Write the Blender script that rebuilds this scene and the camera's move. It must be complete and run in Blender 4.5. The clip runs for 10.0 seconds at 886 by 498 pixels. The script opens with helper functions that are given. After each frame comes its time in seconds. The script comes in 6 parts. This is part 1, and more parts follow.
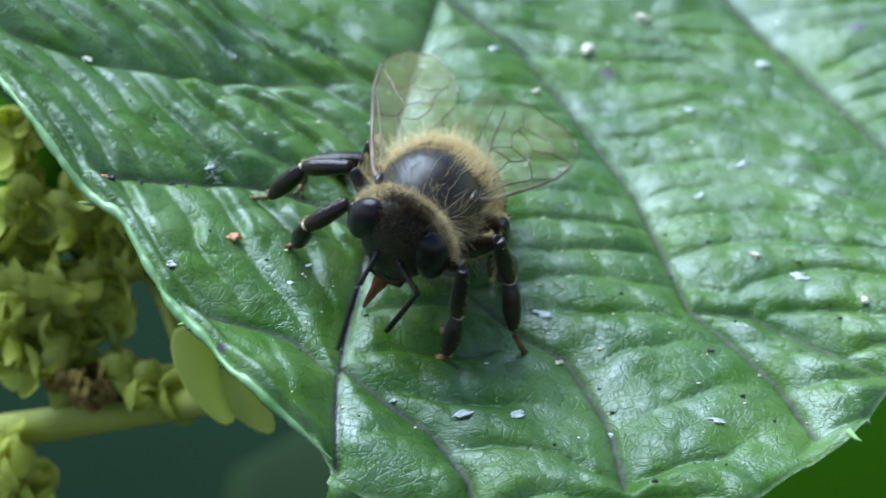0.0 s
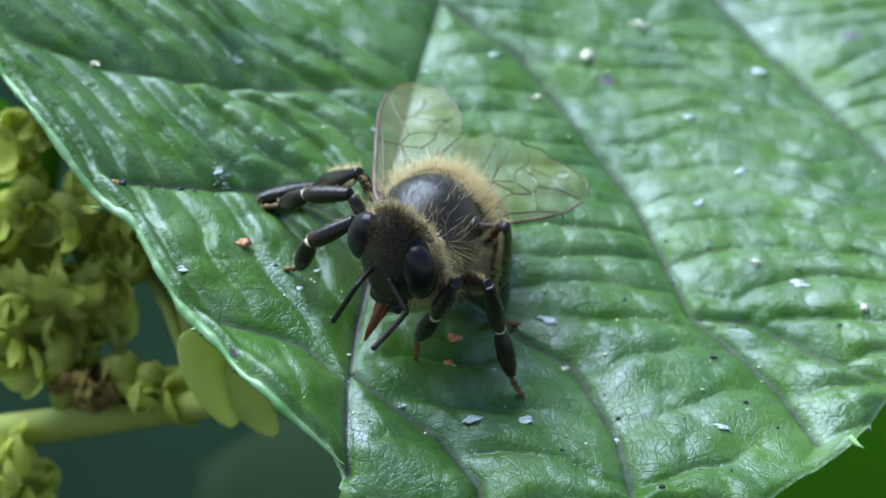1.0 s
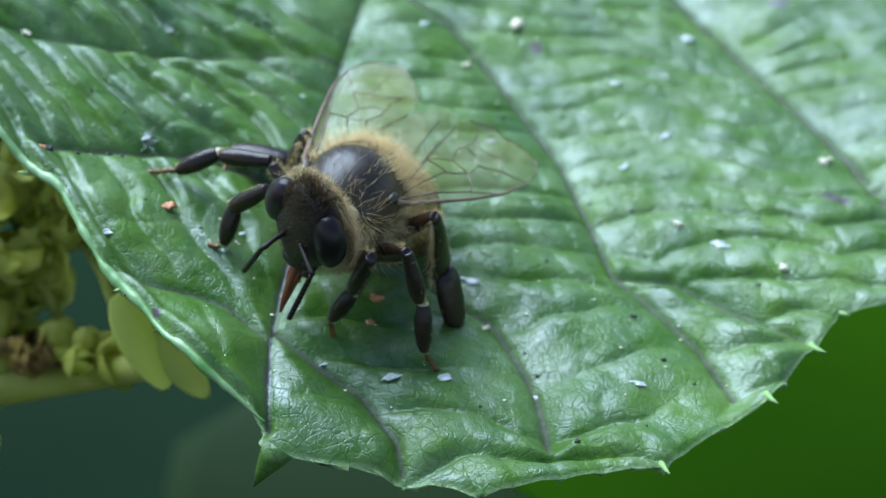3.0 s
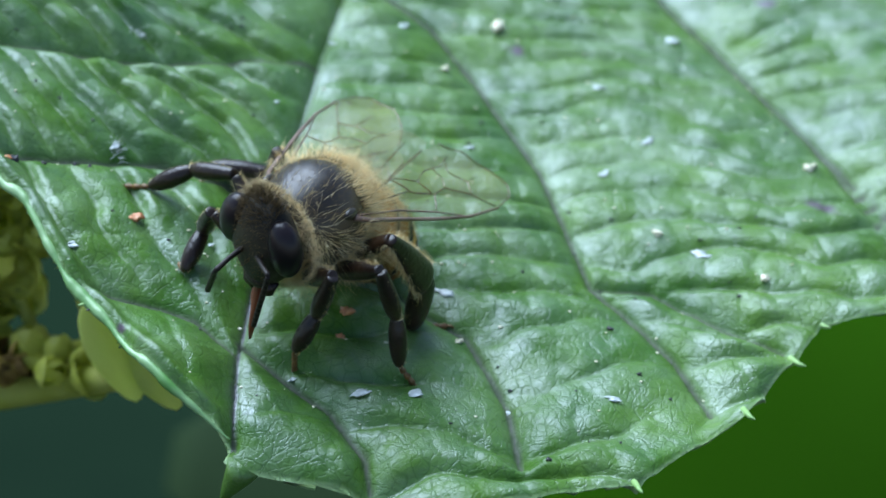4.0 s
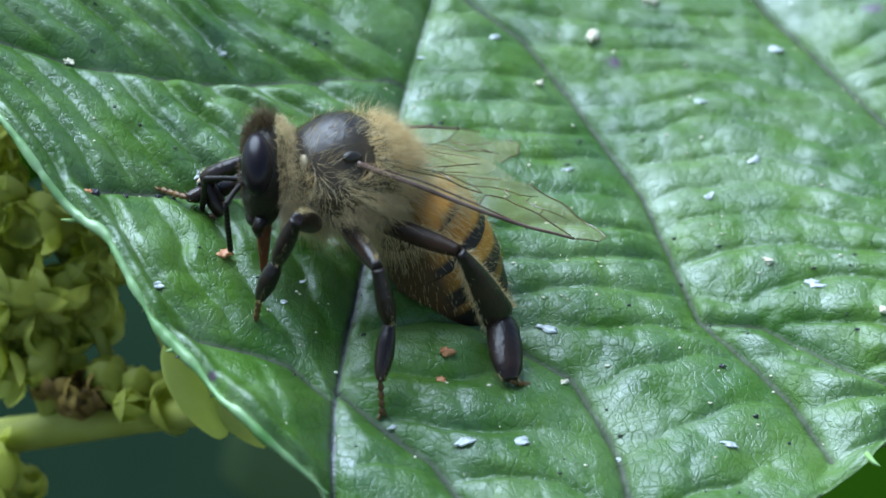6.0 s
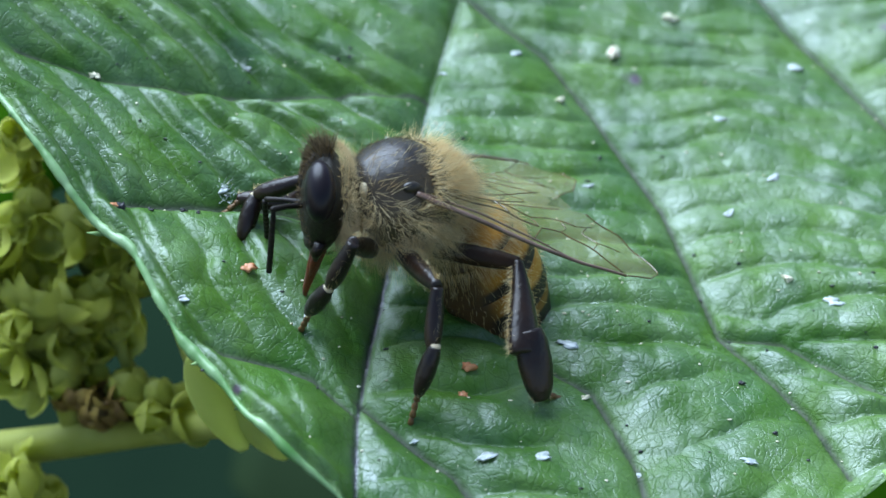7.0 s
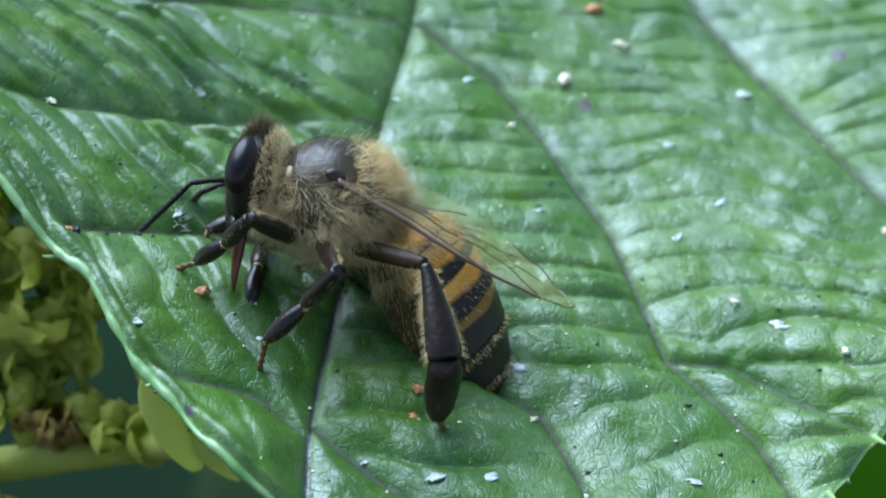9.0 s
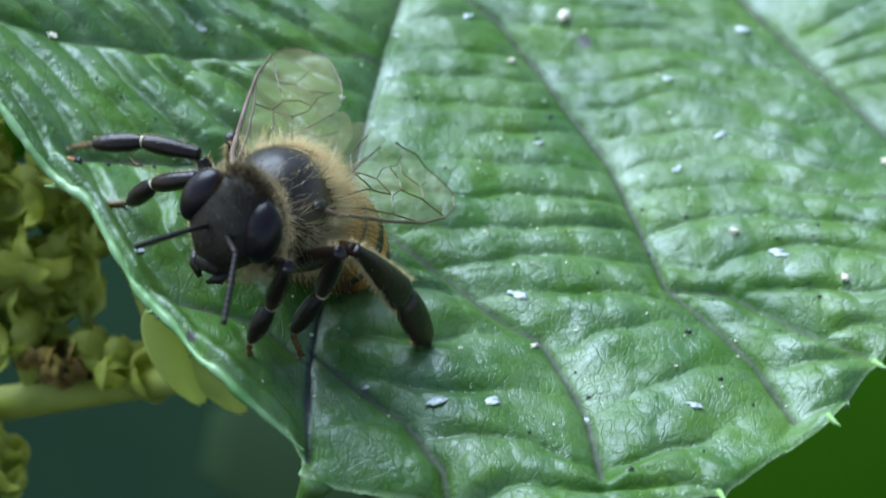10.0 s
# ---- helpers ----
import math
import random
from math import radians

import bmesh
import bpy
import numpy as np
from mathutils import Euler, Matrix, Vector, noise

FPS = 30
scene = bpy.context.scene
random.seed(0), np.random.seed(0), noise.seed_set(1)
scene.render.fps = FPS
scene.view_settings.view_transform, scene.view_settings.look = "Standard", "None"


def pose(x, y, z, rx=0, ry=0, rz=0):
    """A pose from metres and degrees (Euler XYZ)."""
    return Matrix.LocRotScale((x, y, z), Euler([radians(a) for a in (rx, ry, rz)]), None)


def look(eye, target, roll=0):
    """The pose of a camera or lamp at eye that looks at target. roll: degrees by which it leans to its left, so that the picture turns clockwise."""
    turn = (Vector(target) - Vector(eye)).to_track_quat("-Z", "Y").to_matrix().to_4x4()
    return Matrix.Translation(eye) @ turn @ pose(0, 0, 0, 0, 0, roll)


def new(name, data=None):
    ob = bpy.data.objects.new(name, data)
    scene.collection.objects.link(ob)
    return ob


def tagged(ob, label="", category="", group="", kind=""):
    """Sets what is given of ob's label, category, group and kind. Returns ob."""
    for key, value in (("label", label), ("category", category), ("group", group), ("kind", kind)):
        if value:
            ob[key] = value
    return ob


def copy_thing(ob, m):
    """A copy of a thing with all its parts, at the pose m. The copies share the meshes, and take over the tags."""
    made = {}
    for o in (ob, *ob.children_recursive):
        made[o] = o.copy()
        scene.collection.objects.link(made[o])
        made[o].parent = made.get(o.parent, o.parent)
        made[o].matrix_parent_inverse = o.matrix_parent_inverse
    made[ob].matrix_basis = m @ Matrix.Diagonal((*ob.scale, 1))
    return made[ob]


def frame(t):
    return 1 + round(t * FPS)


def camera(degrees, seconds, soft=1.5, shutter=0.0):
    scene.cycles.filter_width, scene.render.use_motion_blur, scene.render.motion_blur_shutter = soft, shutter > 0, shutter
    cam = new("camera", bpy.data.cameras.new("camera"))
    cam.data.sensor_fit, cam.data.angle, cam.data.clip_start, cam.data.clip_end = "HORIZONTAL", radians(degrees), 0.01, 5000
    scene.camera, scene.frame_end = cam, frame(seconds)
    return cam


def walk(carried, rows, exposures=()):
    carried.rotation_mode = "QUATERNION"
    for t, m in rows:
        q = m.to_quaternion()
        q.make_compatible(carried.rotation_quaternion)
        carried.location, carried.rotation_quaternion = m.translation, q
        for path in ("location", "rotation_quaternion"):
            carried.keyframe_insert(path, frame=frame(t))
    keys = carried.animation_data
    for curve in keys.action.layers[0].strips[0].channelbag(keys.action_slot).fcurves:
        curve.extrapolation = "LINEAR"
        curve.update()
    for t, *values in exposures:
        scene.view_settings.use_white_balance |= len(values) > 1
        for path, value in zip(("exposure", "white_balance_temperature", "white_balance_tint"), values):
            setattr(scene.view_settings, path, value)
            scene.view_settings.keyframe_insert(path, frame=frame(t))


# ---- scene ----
MM = 0.001


def mm(x, y, z, rx=0, ry=0, rz=0):
    """A pose from millimetres and degrees."""
    return pose(x * MM, y * MM, z * MM, rx, ry, rz)


cam = camera(20.0, 10.0, 1.5, 0.5)
cam.data.dof.use_dof = True
cam.data.dof.focus_distance = 0.0835
cam.data.dof.aperture_fstop = 76
walk(cam, [
    (0, mm(2.227, -70.180, 51.502, 54.870, 0.213, 0.418)),
    (0.5, mm(3.429, -69.977, 52.768, 54.202, 0.476, 0.495)),
    (1, mm(-0.164, -70.435, 52.639, 54.503, -0.863, -0.526)),
    (1.5, mm(1.843, -69.952, 53.484, 53.874, -0.305, -0.217)),
    (2, mm(0.889, -70.685, 52.899, 54.328, -0.572, -0.712)),
    (2.5, mm(3.002, -71.737, 53.100, 54.220, -0.327, -0.163)),
    (2.7, mm(2.829, -72.486, 52.425, 54.520, -0.465, -0.541)),
    (4, mm(5.179, -70.167, 52.986, 53.611, 0.040, 0.131)),
    (4.5, mm(5.580, -66.147, 51.095, 53.016, -0.232, 0.243)),
    (4.7, mm(5.128, -66.244, 51.307, 52.750, -0.386, -0.046)),
    (5, mm(4.705, -65.841, 51.768, 51.704, 0.337, 0.533)),
    (5.5, mm(2.332, -64.811, 53.000, 51.651, -0.078, -0.143)),
    (6, mm(2.314, -64.213, 53.331, 51.816, 0.555, 0.247)),
    (6.2, mm(0.861, -63.899, 53.393, 51.884, 0.175, -0.022)),
    (7.3, mm(2.414, -64.791, 54.089, 52.068, 0.246, 0.655)),
    (7.5, mm(2.889, -64.982, 54.125, 52.166, 0.200, 0.620)),
    (8, mm(2.165, -65.759, 53.820, 52.188, -0.137, 0.235)),
    (8.5, mm(1.755, -65.274, 54.648, 52.018, -0.126, 0.258)),
    (9, mm(2.257, -65.435, 54.762, 52.460, -0.267, 0.051)),
    (9.2, mm(2.256, -65.497, 54.849, 52.830, 0.658, -0.168)),
    (9.5, mm(2.518, -65.725, 54.379, 52.405, -0.127, 0.138)),
    (9.7, mm(1.828, -66.807, 54.049, 52.707, -0.186, -0.475)),
    (10, mm(2.692, -67.254, 53.062, 52.462, 0.276, 0.001)),
], [(0, 1.15), (10, 1.15)])

# ---------------------------------------------------------------- light
world = bpy.data.worlds.new("sky")
scene.world = world
world.use_nodes = True
wn = world.node_tree
sky = wn.nodes.new("ShaderNodeTexSky")
sky.sky_type = "NISHITA"
sky.sun_disc = False
sky.sun_elevation = radians(54)
sky.sun_rotation = radians(-40)
sky.air_density, sky.dust_density, sky.ozone_density = 1.0, 0.6, 3.0
bg = wn.nodes["Background"]
bg.inputs["Strength"].default_value = 0.07
wn.links.new(sky.outputs["Color"], bg.inputs["Color"])
sun = new("sun", bpy.data.lights.new("sun", "SUN"))
sun.data.energy, sun.data.angle, sun.data.color = 4.0, radians(60), (0.64, 0.80, 1)
sun.matrix_world = look((-0.25, 0.30, 0.54), (0, 0, 0))


# ---------------------------------------------------------------- materials
def mat(name, colour, rough=0.5, metal=0.0, spec=0.5, coat=0.0, vary=0.15, scale=800.0, bump=0.0, bump_scale=3000.0, sheen=0.0, second=None, trans=0.0):
    m = bpy.data.materials.new(name)
    m.use_nodes = True
    n, l = m.node_tree.nodes, m.node_tree.links
    p = n["Principled BSDF"]
    p.inputs["Roughness"].default_value, p.inputs["Metallic"].default_value = rough, metal
    p.inputs["Specular IOR Level"].default_value = spec
    p.inputs["Coat Weight"].default_value, p.inputs["Coat Roughness"].default_value = coat, 0.12
    p.inputs["Sheen Weight"].default_value = sheen
    p.inputs["Transmission Weight"].default_value = trans
    tc = n.new("ShaderNodeTexCoord")
    t = n.new("ShaderNodeTexNoise")
    t.inputs["Scale"].default_value, t.inputs["Detail"].default_value = scale, 5
    l.new(tc.outputs["Object"], t.inputs["Vector"])
    mix = n.new("ShaderNodeMix")
    mix.data_type = "RGBA"
    c2 = second or tuple(min(1, c * (1 + 2.2 * vary)) for c in colour)
    c1 = tuple(c * (1 - vary) for c in colour) if second is None else colour
    mix.inputs["A"].default_value, mix.inputs["B"].default_value = (*c1, 1), (*c2, 1)
    ramp = n.new("ShaderNodeMapRange")
    ramp.inputs["From Min"].default_value, ramp.inputs["From Max"].default_value = 0.3, 0.7
    l.new(t.outputs["Fac"], ramp.inputs["Value"])
    l.new(ramp.outputs["Result"], mix.inputs["Factor"])
    l.new(mix.outputs["Result"], p.inputs["Base Color"])
    if bump:
        b = n.new("ShaderNodeBump")
        b.inputs["Strength"].default_value, b.inputs["Distance"].default_value = bump, 0.00005
        t2 = n.new("ShaderNodeTexNoise")
        t2.inputs["Scale"].default_value, t2.inputs["Detail"].default_value = bump_scale, 3
        l.new(tc.outputs["Object"], t2.inputs["Vector"])
        l.new(t2.outputs["Fac"], b.inputs["Height"])
        l.new(b.outputs["Normal"], p.inputs["Normal"])
    return m


def hair_mat(name, a, b, rough=0.5):
    """Hairs that differ one from another between two colours."""
    m = mat(name, a, rough, spec=0.3, second=b)
    n, l = m.node_tree.nodes, m.node_tree.links
    g = n.new("ShaderNodeNewGeometry")
    mix = [x for x in n if x.type == "MIX"][0]
    l.new(g.outputs["Random Per Island"], mix.inputs["Factor"])
    tr = n.new("ShaderNodeBsdfTranslucent")
    l.new(mix.outputs["Result"], tr.inputs["Color"])
    both = n.new("ShaderNodeMixShader")
    both.inputs["Fac"].default_value = 0.45
    l.new(n["Principled BSDF"].outputs["BSDF"], both.inputs[1])
    l.new(tr.outputs["BSDF"], both.inputs[2])
    l.new(both.outputs["Shader"], n["Material Output"].inputs["Surface"])
    return m


def translucent(m, part):
    """Lets part of the light through, as thin plant tissue does."""
    n, l = m.node_tree.nodes, m.node_tree.links
    p = n["Principled BSDF"]
    tr = n.new("ShaderNodeBsdfTranslucent")
    l.new(p.inputs["Base Color"].links[0].from_socket, tr.inputs["Color"])
    both = n.new("ShaderNodeMixShader")
    both.inputs["Fac"].default_value = part
    l.new(p.outputs["BSDF"], both.inputs[1])
    l.new(tr.outputs["BSDF"], both.inputs[2])
    l.new(both.outputs["Shader"], n["Material Output"].inputs["Surface"])
    return m


def attribute_mix(m, attribute, colour, low=0.0, high=1.0):
    """Lays a second colour over a material where a mesh attribute says so."""
    n, l = m.node_tree.nodes, m.node_tree.links
    p = n["Principled BSDF"]
    old = p.inputs["Base Color"].links[0].from_socket
    at = n.new("ShaderNodeAttribute")
    at.attribute_name = attribute
    r = n.new("ShaderNodeMapRange")
    r.inputs["From Min"].default_value, r.inputs["From Max"].default_value = low, high
    x = n.new("ShaderNodeMix")
    x.data_type = "RGBA"
    x.inputs["B"].default_value = (*colour, 1)
    l.new(at.outputs["Fac"], r.inputs["Value"])
    l.new(r.outputs["Result"], x.inputs["Factor"])
    l.new(old, x.inputs["A"])
    l.new(x.outputs["Result"], p.inputs["Base Color"])
    return m


def leaf_material():
    """Waxy green skin: dull and glossy patches, a net of fine creases, dark sunken veins, a pale rim."""
    m = mat("leaf_green", (0.038, 0.113, 0.012), 0.4, spec=0.6, coat=0.2, second=(0.092, 0.188, 0.024), scale=330, bump=0.0)
    n, l = m.node_tree.nodes, m.node_tree.links
    p = n["Principled BSDF"]
    attribute_mix(m, "margin", (0.30, 0.45, 0.18), 0.4, 1.0)
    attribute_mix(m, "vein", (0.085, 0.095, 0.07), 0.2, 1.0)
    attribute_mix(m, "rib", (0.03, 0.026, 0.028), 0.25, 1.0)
    attribute_mix(m, "blemish", (0.075, 0.05, 0.06), 0.25, 0.8)
    tc = [x for x in n if x.type == "TEX_COORD"][0]

    def noise_node(scale, detail=4):
        t = n.new("ShaderNodeTexNoise")
        t.inputs["Scale"].default_value, t.inputs["Detail"].default_value = scale, detail
        l.new(tc.outputs["Object"], t.inputs["Vector"])
        return t

    def ranged(socket, a, b, c, d):
        r = n.new("ShaderNodeMapRange")
        for name, value in (("From Min", a), ("From Max", b), ("To Min", c), ("To Max", d)):
            r.inputs[name].default_value = value
        l.new(socket, r.inputs["Value"])
        return r.outputs["Result"]

    warp = noise_node(500)
    add = n.new("ShaderNodeMixRGB")
    add.blend_type = "ADD"
    add.inputs["Fac"].default_value = 0.0012
    l.new(tc.outputs["Object"], add.inputs["Color1"])
    l.new(warp.outputs["Color"], add.inputs["Color2"])
    height = None
    for scale, deep in ((1700, 0.45), (3600, 0.45)):
        v = n.new("ShaderNodeTexVoronoi")
        v.feature = "DISTANCE_TO_EDGE"
        v.inputs["Scale"].default_value = scale
        l.new(add.outputs["Color"], v.inputs["Vector"])
        crease = ranged(v.outputs["Distance"], 0.0, 0.07, 0.0, deep)
        if height is None:
            height, net = crease, crease
        else:
            q = n.new("ShaderNodeMath")
            l.new(height, q.inputs[0])
            l.new(crease, q.inputs[1])
            height = q.outputs["Value"]
    # shallow dimples between the finest veins
    dimple = n.new("ShaderNodeMath")
    dimple.operation = "MULTIPLY_ADD"
    dimple.inputs[1].default_value = 2.2
    l.new(noise_node(1500, 3).outputs["Fac"], dimple.inputs[0])
    l.new(height, dimple.inputs[2])
    height = dimple.outputs["Value"]
    fine = noise_node(6000, 3)
    q = n.new("ShaderNodeMath")
    q.operation = "MULTIPLY_ADD"
    q.inputs[1].default_value = 0.8
    l.new(fine.outputs["Fac"], q.inputs[0])
    l.new(height, q.inputs[2])
    # the net of finest veins is a darker green and less waxy
    netmix = n.new("ShaderNodeMix")
    netmix.data_type = "RGBA"
    netmix.inputs["A"].default_value = (0.016, 0.06, 0.004, 1)
    l.new(ranged(net, 0.0, 0.4, 0.68, 1.0), netmix.inputs["Factor"])
    l.new(p.inputs["Base Color"].links[0].from_socket, netmix.inputs["B"])
    l.new(netmix.outputs["Result"], p.inputs["Base Color"])
    p.inputs["Specular Tint"].default_value = (0.86, 0.86, 1, 1)
    b = n.new("ShaderNodeBump")
    b.inputs["Strength"].default_value, b.inputs["Distance"].default_value = 0.34, 0.00007
    p.inputs["Coat Roughness"].default_value = 0.3
    l.new(b.outputs["Normal"], p.inputs["Coat Normal"])
    l.new(q.outputs["Value"], b.inputs["Height"])
    l.new(b.outputs["Normal"], p.inputs["Normal"])
    at = n.new("ShaderNodeAttribute")
    at.attribute_name = "vein"
    worn = n.new("ShaderNodeMath")
    worn.operation = "MULTIPLY_ADD"
    worn.inputs[1].default_value = 0.4
    l.new(at.outputs["Fac"], worn.inputs[0])
    l.new(ranged(noise_node(700, 7).outputs["Fac"], 0.3, 0.7, 0.31, 0.52), worn.inputs[2])
    l.new(worn.outputs["Value"], p.inputs["Roughness"])
    wax = n.new("ShaderNodeMath")
    wax.operation = "MULTIPLY"
    l.new(ranged(noise_node(620, 6).outputs["Fac"], 0.36, 0.60, 0.20, 0.82), wax.inputs[0])
    l.new(ranged(net, 0.0, 0.4, 0.72, 1.0), wax.inputs[1])
    vein = n.new("ShaderNodeAttribute")
    vein.attribute_name = "vein"
    dull = n.new("ShaderNodeMath")
    dull.operation = "MULTIPLY"
    l.new(ranged(vein.outputs["Fac"], 0.1, 0.9, 1.0, 0.25), dull.inputs[0])
    l.new(wax.outputs["Value"], dull.inputs[1])
    l.new(dull.outputs["Value"], p.inputs["Specular IOR Level"])
    p.inputs["IOR"].default_value = 1.62
    l.new(ranged(noise_node(900, 7).outputs["Fac"], 0.36, 0.62, 0.0, 0.14), p.inputs["Coat Weight"])
    return m


def membrane_material():
    m = mat("wing_membrane", (0.34, 0.30, 0.12), 0.15, spec=0.7, vary=0.2, scale=500, bump=0.9, bump_scale=900)
    m.node_tree.nodes["Principled BSDF"].inputs["Alpha"].default_value = 0.28
    return m


LEAF = leaf_material()
MEMBRANE = membrane_material()
CUTICLE = mat("dark_cuticle", (0.016, 0.013, 0.010), 0.36, spec=0.5, coat=0.1, second=(0.045, 0.036, 0.026), scale=1500, bump=0.25, bump_scale=9000)
LEG_DARK = mat("leg_cuticle", (0.006, 0.004, 0.004), 0.30, spec=0.42, second=(0.024, 0.012, 0.006), scale=900, bump=0.5, bump_scale=6000)
ANTENNA = mat("antenna_black", (0.008, 0.006, 0.005), 0.5, spec=0.25, second=(0.02, 0.014, 0.01), scale=1500)
LEG_THIGH = mat("thigh_brown", (0.010, 0.006, 0.003), 0.45, spec=0.2, second=(0.034, 0.016, 0.006), scale=700, bump=0.5, bump_scale=6000)
LEG_BROWN = mat("tarsus_brown", (0.07, 0.032, 0.010), 0.45, second=(0.2, 0.10, 0.03), scale=2500, bump=0.3)
JOINT = mat("joint_pale", (0.55, 0.45, 0.28), 0.5)
HEAD_SKIN = mat("head_cuticle", (0.010, 0.008, 0.005), 0.45, spec=0.3, second=(0.03, 0.024, 0.014), scale=900, bump=0.6, bump_scale=7000)
THORAX = attribute_mix(mat("thorax_cuticle", (0.012, 0.011, 0.012), 0.34, spec=0.55, second=(0.045, 0.036, 0.026), scale=1500, bump=0.25, bump_scale=9000), "pile", (0.07, 0.05, 0.024), 0.0, 1.0)
EYE = mat("eye_black", (0.007, 0.005, 0.006), 0.3, spec=0.3, coat=0.0, second=(0.018, 0.012, 0.014), scale=900)
ABDOMEN = attribute_mix(mat("abdomen_amber", (0.5, 0.21, 0.025), 0.42, spec=0.35, second=(0.7, 0.35, 0.06), scale=700, bump=0.35, bump_scale=6000), "dark", (0.022, 0.016, 0.011), 0.1, 0.9)
FUR = hair_mat("fur_buff", (0.80, 0.60, 0.27), (1.0, 0.90, 0.60))
FUR_DARK = hair_mat("fur_dark", (0.03, 0.022, 0.012), (0.26, 0.18, 0.08))
FUR_PALE = hair_mat("fur_pale", (0.62, 0.48, 0.25), (1.0, 0.87, 0.56))
WING_VEIN = mat("wing_vein", (0.045, 0.025, 0.007), 0.16, spec=1.0, second=(0.15, 0.09, 0.025), scale=1800)
WING_EDGE = mat("wing_leading_edge", (0.10, 0.052, 0.034), 0.28, spec=0.7, second=(0.24, 0.15, 0.11), scale=900)
PROBOSCIS = mat("proboscis_red", (0.09, 0.018, 0.008), 0.3, second=(0.16, 0.035, 0.012))
FLORET = translucent(mat("floret_yellow_green", (0.55, 0.59, 0.09), 0.5, spec=0.35, second=(0.76, 0.79, 0.27), scale=300, bump=0.2, bump_scale=1500), 0.6)
FLORET_BROWN = mat("floret_withered", (0.10, 0.05, 0.012), 0.7, second=(0.28, 0.19, 0.03), scale=900)
BRACT = translucent(mat("bract_pale_green", (0.7, 0.78, 0.25), 0.55, spec=0.3, second=(0.8, 0.86, 0.36), scale=350), 0.7)
RIM = mat("leaf_rim", (0.09, 0.26, 0.05), 0.4, spec=0.7, second=(0.30, 0.46, 0.22), scale=700, bump=0.5, bump_scale=2500)
TOOTH = mat("tooth_pale_green", (0.20, 0.36, 0.10), 0.5, second=(0.30, 0.45, 0.16), scale=2000)
STEM = mat("stem_green", (0.27, 0.30, 0.04), 0.6, spec=0.2, second=(0.36, 0.38, 0.09), scale=500, bump=0.3)
WHITE = mat("droplet_white", (0.28, 0.33, 0.30), 0.3, second=(0.66, 0.70, 0.68), scale=3500, bump=0.5)
BLACK = mat("speck_black", (0.012, 0.012, 0.014), 0.5)
ORANGE = mat("grain_orange", (0.42, 0.14, 0.05), 0.4, second=(0.6, 0.28, 0.12), scale=2500)
CREAM = mat("grain_cream", (0.62, 0.55, 0.36), 0.5, second=(0.75, 0.72, 0.55), scale=2500)
BACK_GREEN = mat("background_leaf_green", (0.034, 0.12, 0.004), 0.7, spec=0.0, second=(0.044, 0.145, 0.006), scale=40)
# leaf deep in the plant: its shade is painted in as a darker colour
BACK_SHADED = mat("background_leaf_shaded", (0.017, 0.034, 0.013), 0.7, spec=0.05, second=(0.021, 0.040, 0.015), scale=40)
# near-black green: the shade of the undergrowth is put into the colour
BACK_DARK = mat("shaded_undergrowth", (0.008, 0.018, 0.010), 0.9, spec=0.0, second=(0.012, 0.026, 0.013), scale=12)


# ---------------------------------------------------------------- mesh tools
def mesh_object(name, verts, faces, material, parent=None, label="", smooth=True):
    """verts in millimetres."""
    me = bpy.data.meshes.new(name)
    v = np.asarray(verts, float) * MM
    me.from_pydata(v.tolist(), [], [list(map(int, f)) for f in faces])
    me.materials.append(material)
    if smooth:
        me.shade_smooth()
    me.update()
    ob = new(name, me)
    if parent is not None:
        ob.parent = parent
    if label:
        tagged(ob, label)
    return ob


def empty(name, parent=None):
    ob = new(name)
    ob.empty_display_size = 0.002
    ob.parent = parent
    return ob


def rings(sections, caps=True):
    """Verts and faces of a skin over closed sections, each an (n, 3) array."""
    n = len(sections[0])
    v = np.concatenate(sections)
    f = []
    for i in range(len(sections) - 1):
        a, b = i * n, (i + 1) * n
        f += [(a + j, a + (j + 1) % n, b + (j + 1) % n, b + j) for j in range(n)]
    if caps:
        f.append(tuple(range(n))[::-1])
        f.append(tuple(range(len(v) - n, len(v))))
    return v, f


def tube(points, radii, n=8, flat=1.0, up=(0, 0, 1)):
    """A tapering tube along points. flat: width across the way and up, against the radius."""
    p = np.asarray(points, float)
    d = np.gradient(p, axis=0)
    d /= np.linalg.norm(d, axis=1)[:, None] + 1e-9
    a = np.linspace(0, 2 * np.pi, n, endpoint=False)
    out = []
    for q, w, r in zip(p, d, radii):
        u = np.array(up, float)
        if abs(u @ w) > 0.95:
            u = np.array([1.0, 0.2, 0])
        s = np.cross(u, w)
        s /= np.linalg.norm(s)
        t = np.cross(w, s)
        out.append(q + r * (np.cos(a)[:, None] * s * flat + np.sin(a)[:, None] * t))
    return rings(out)


def merge(parts):
    v, f, k = [], [], 0
    for a, b in parts:
        v.append(np.asarray(a, float))
        f += [tuple(i + k for i in q) for q in b]
        k += len(a)
    return np.concatenate(v), f


def ellipsoid(radii, centre=(0, 0, 0), nu=28, nv=18):
    th = np.linspace(0.02, np.pi - 0.02, nv)
    ph = np.linspace(0, 2 * np.pi, nu, endpoint=False)
    secs = [np.stack([np.full(nu, np.cos(t)), np.sin(t) * np.cos(ph), np.sin(t) * np.sin(ph)], 1) * radii + np.array(centre) for t in th]
    return rings(secs)


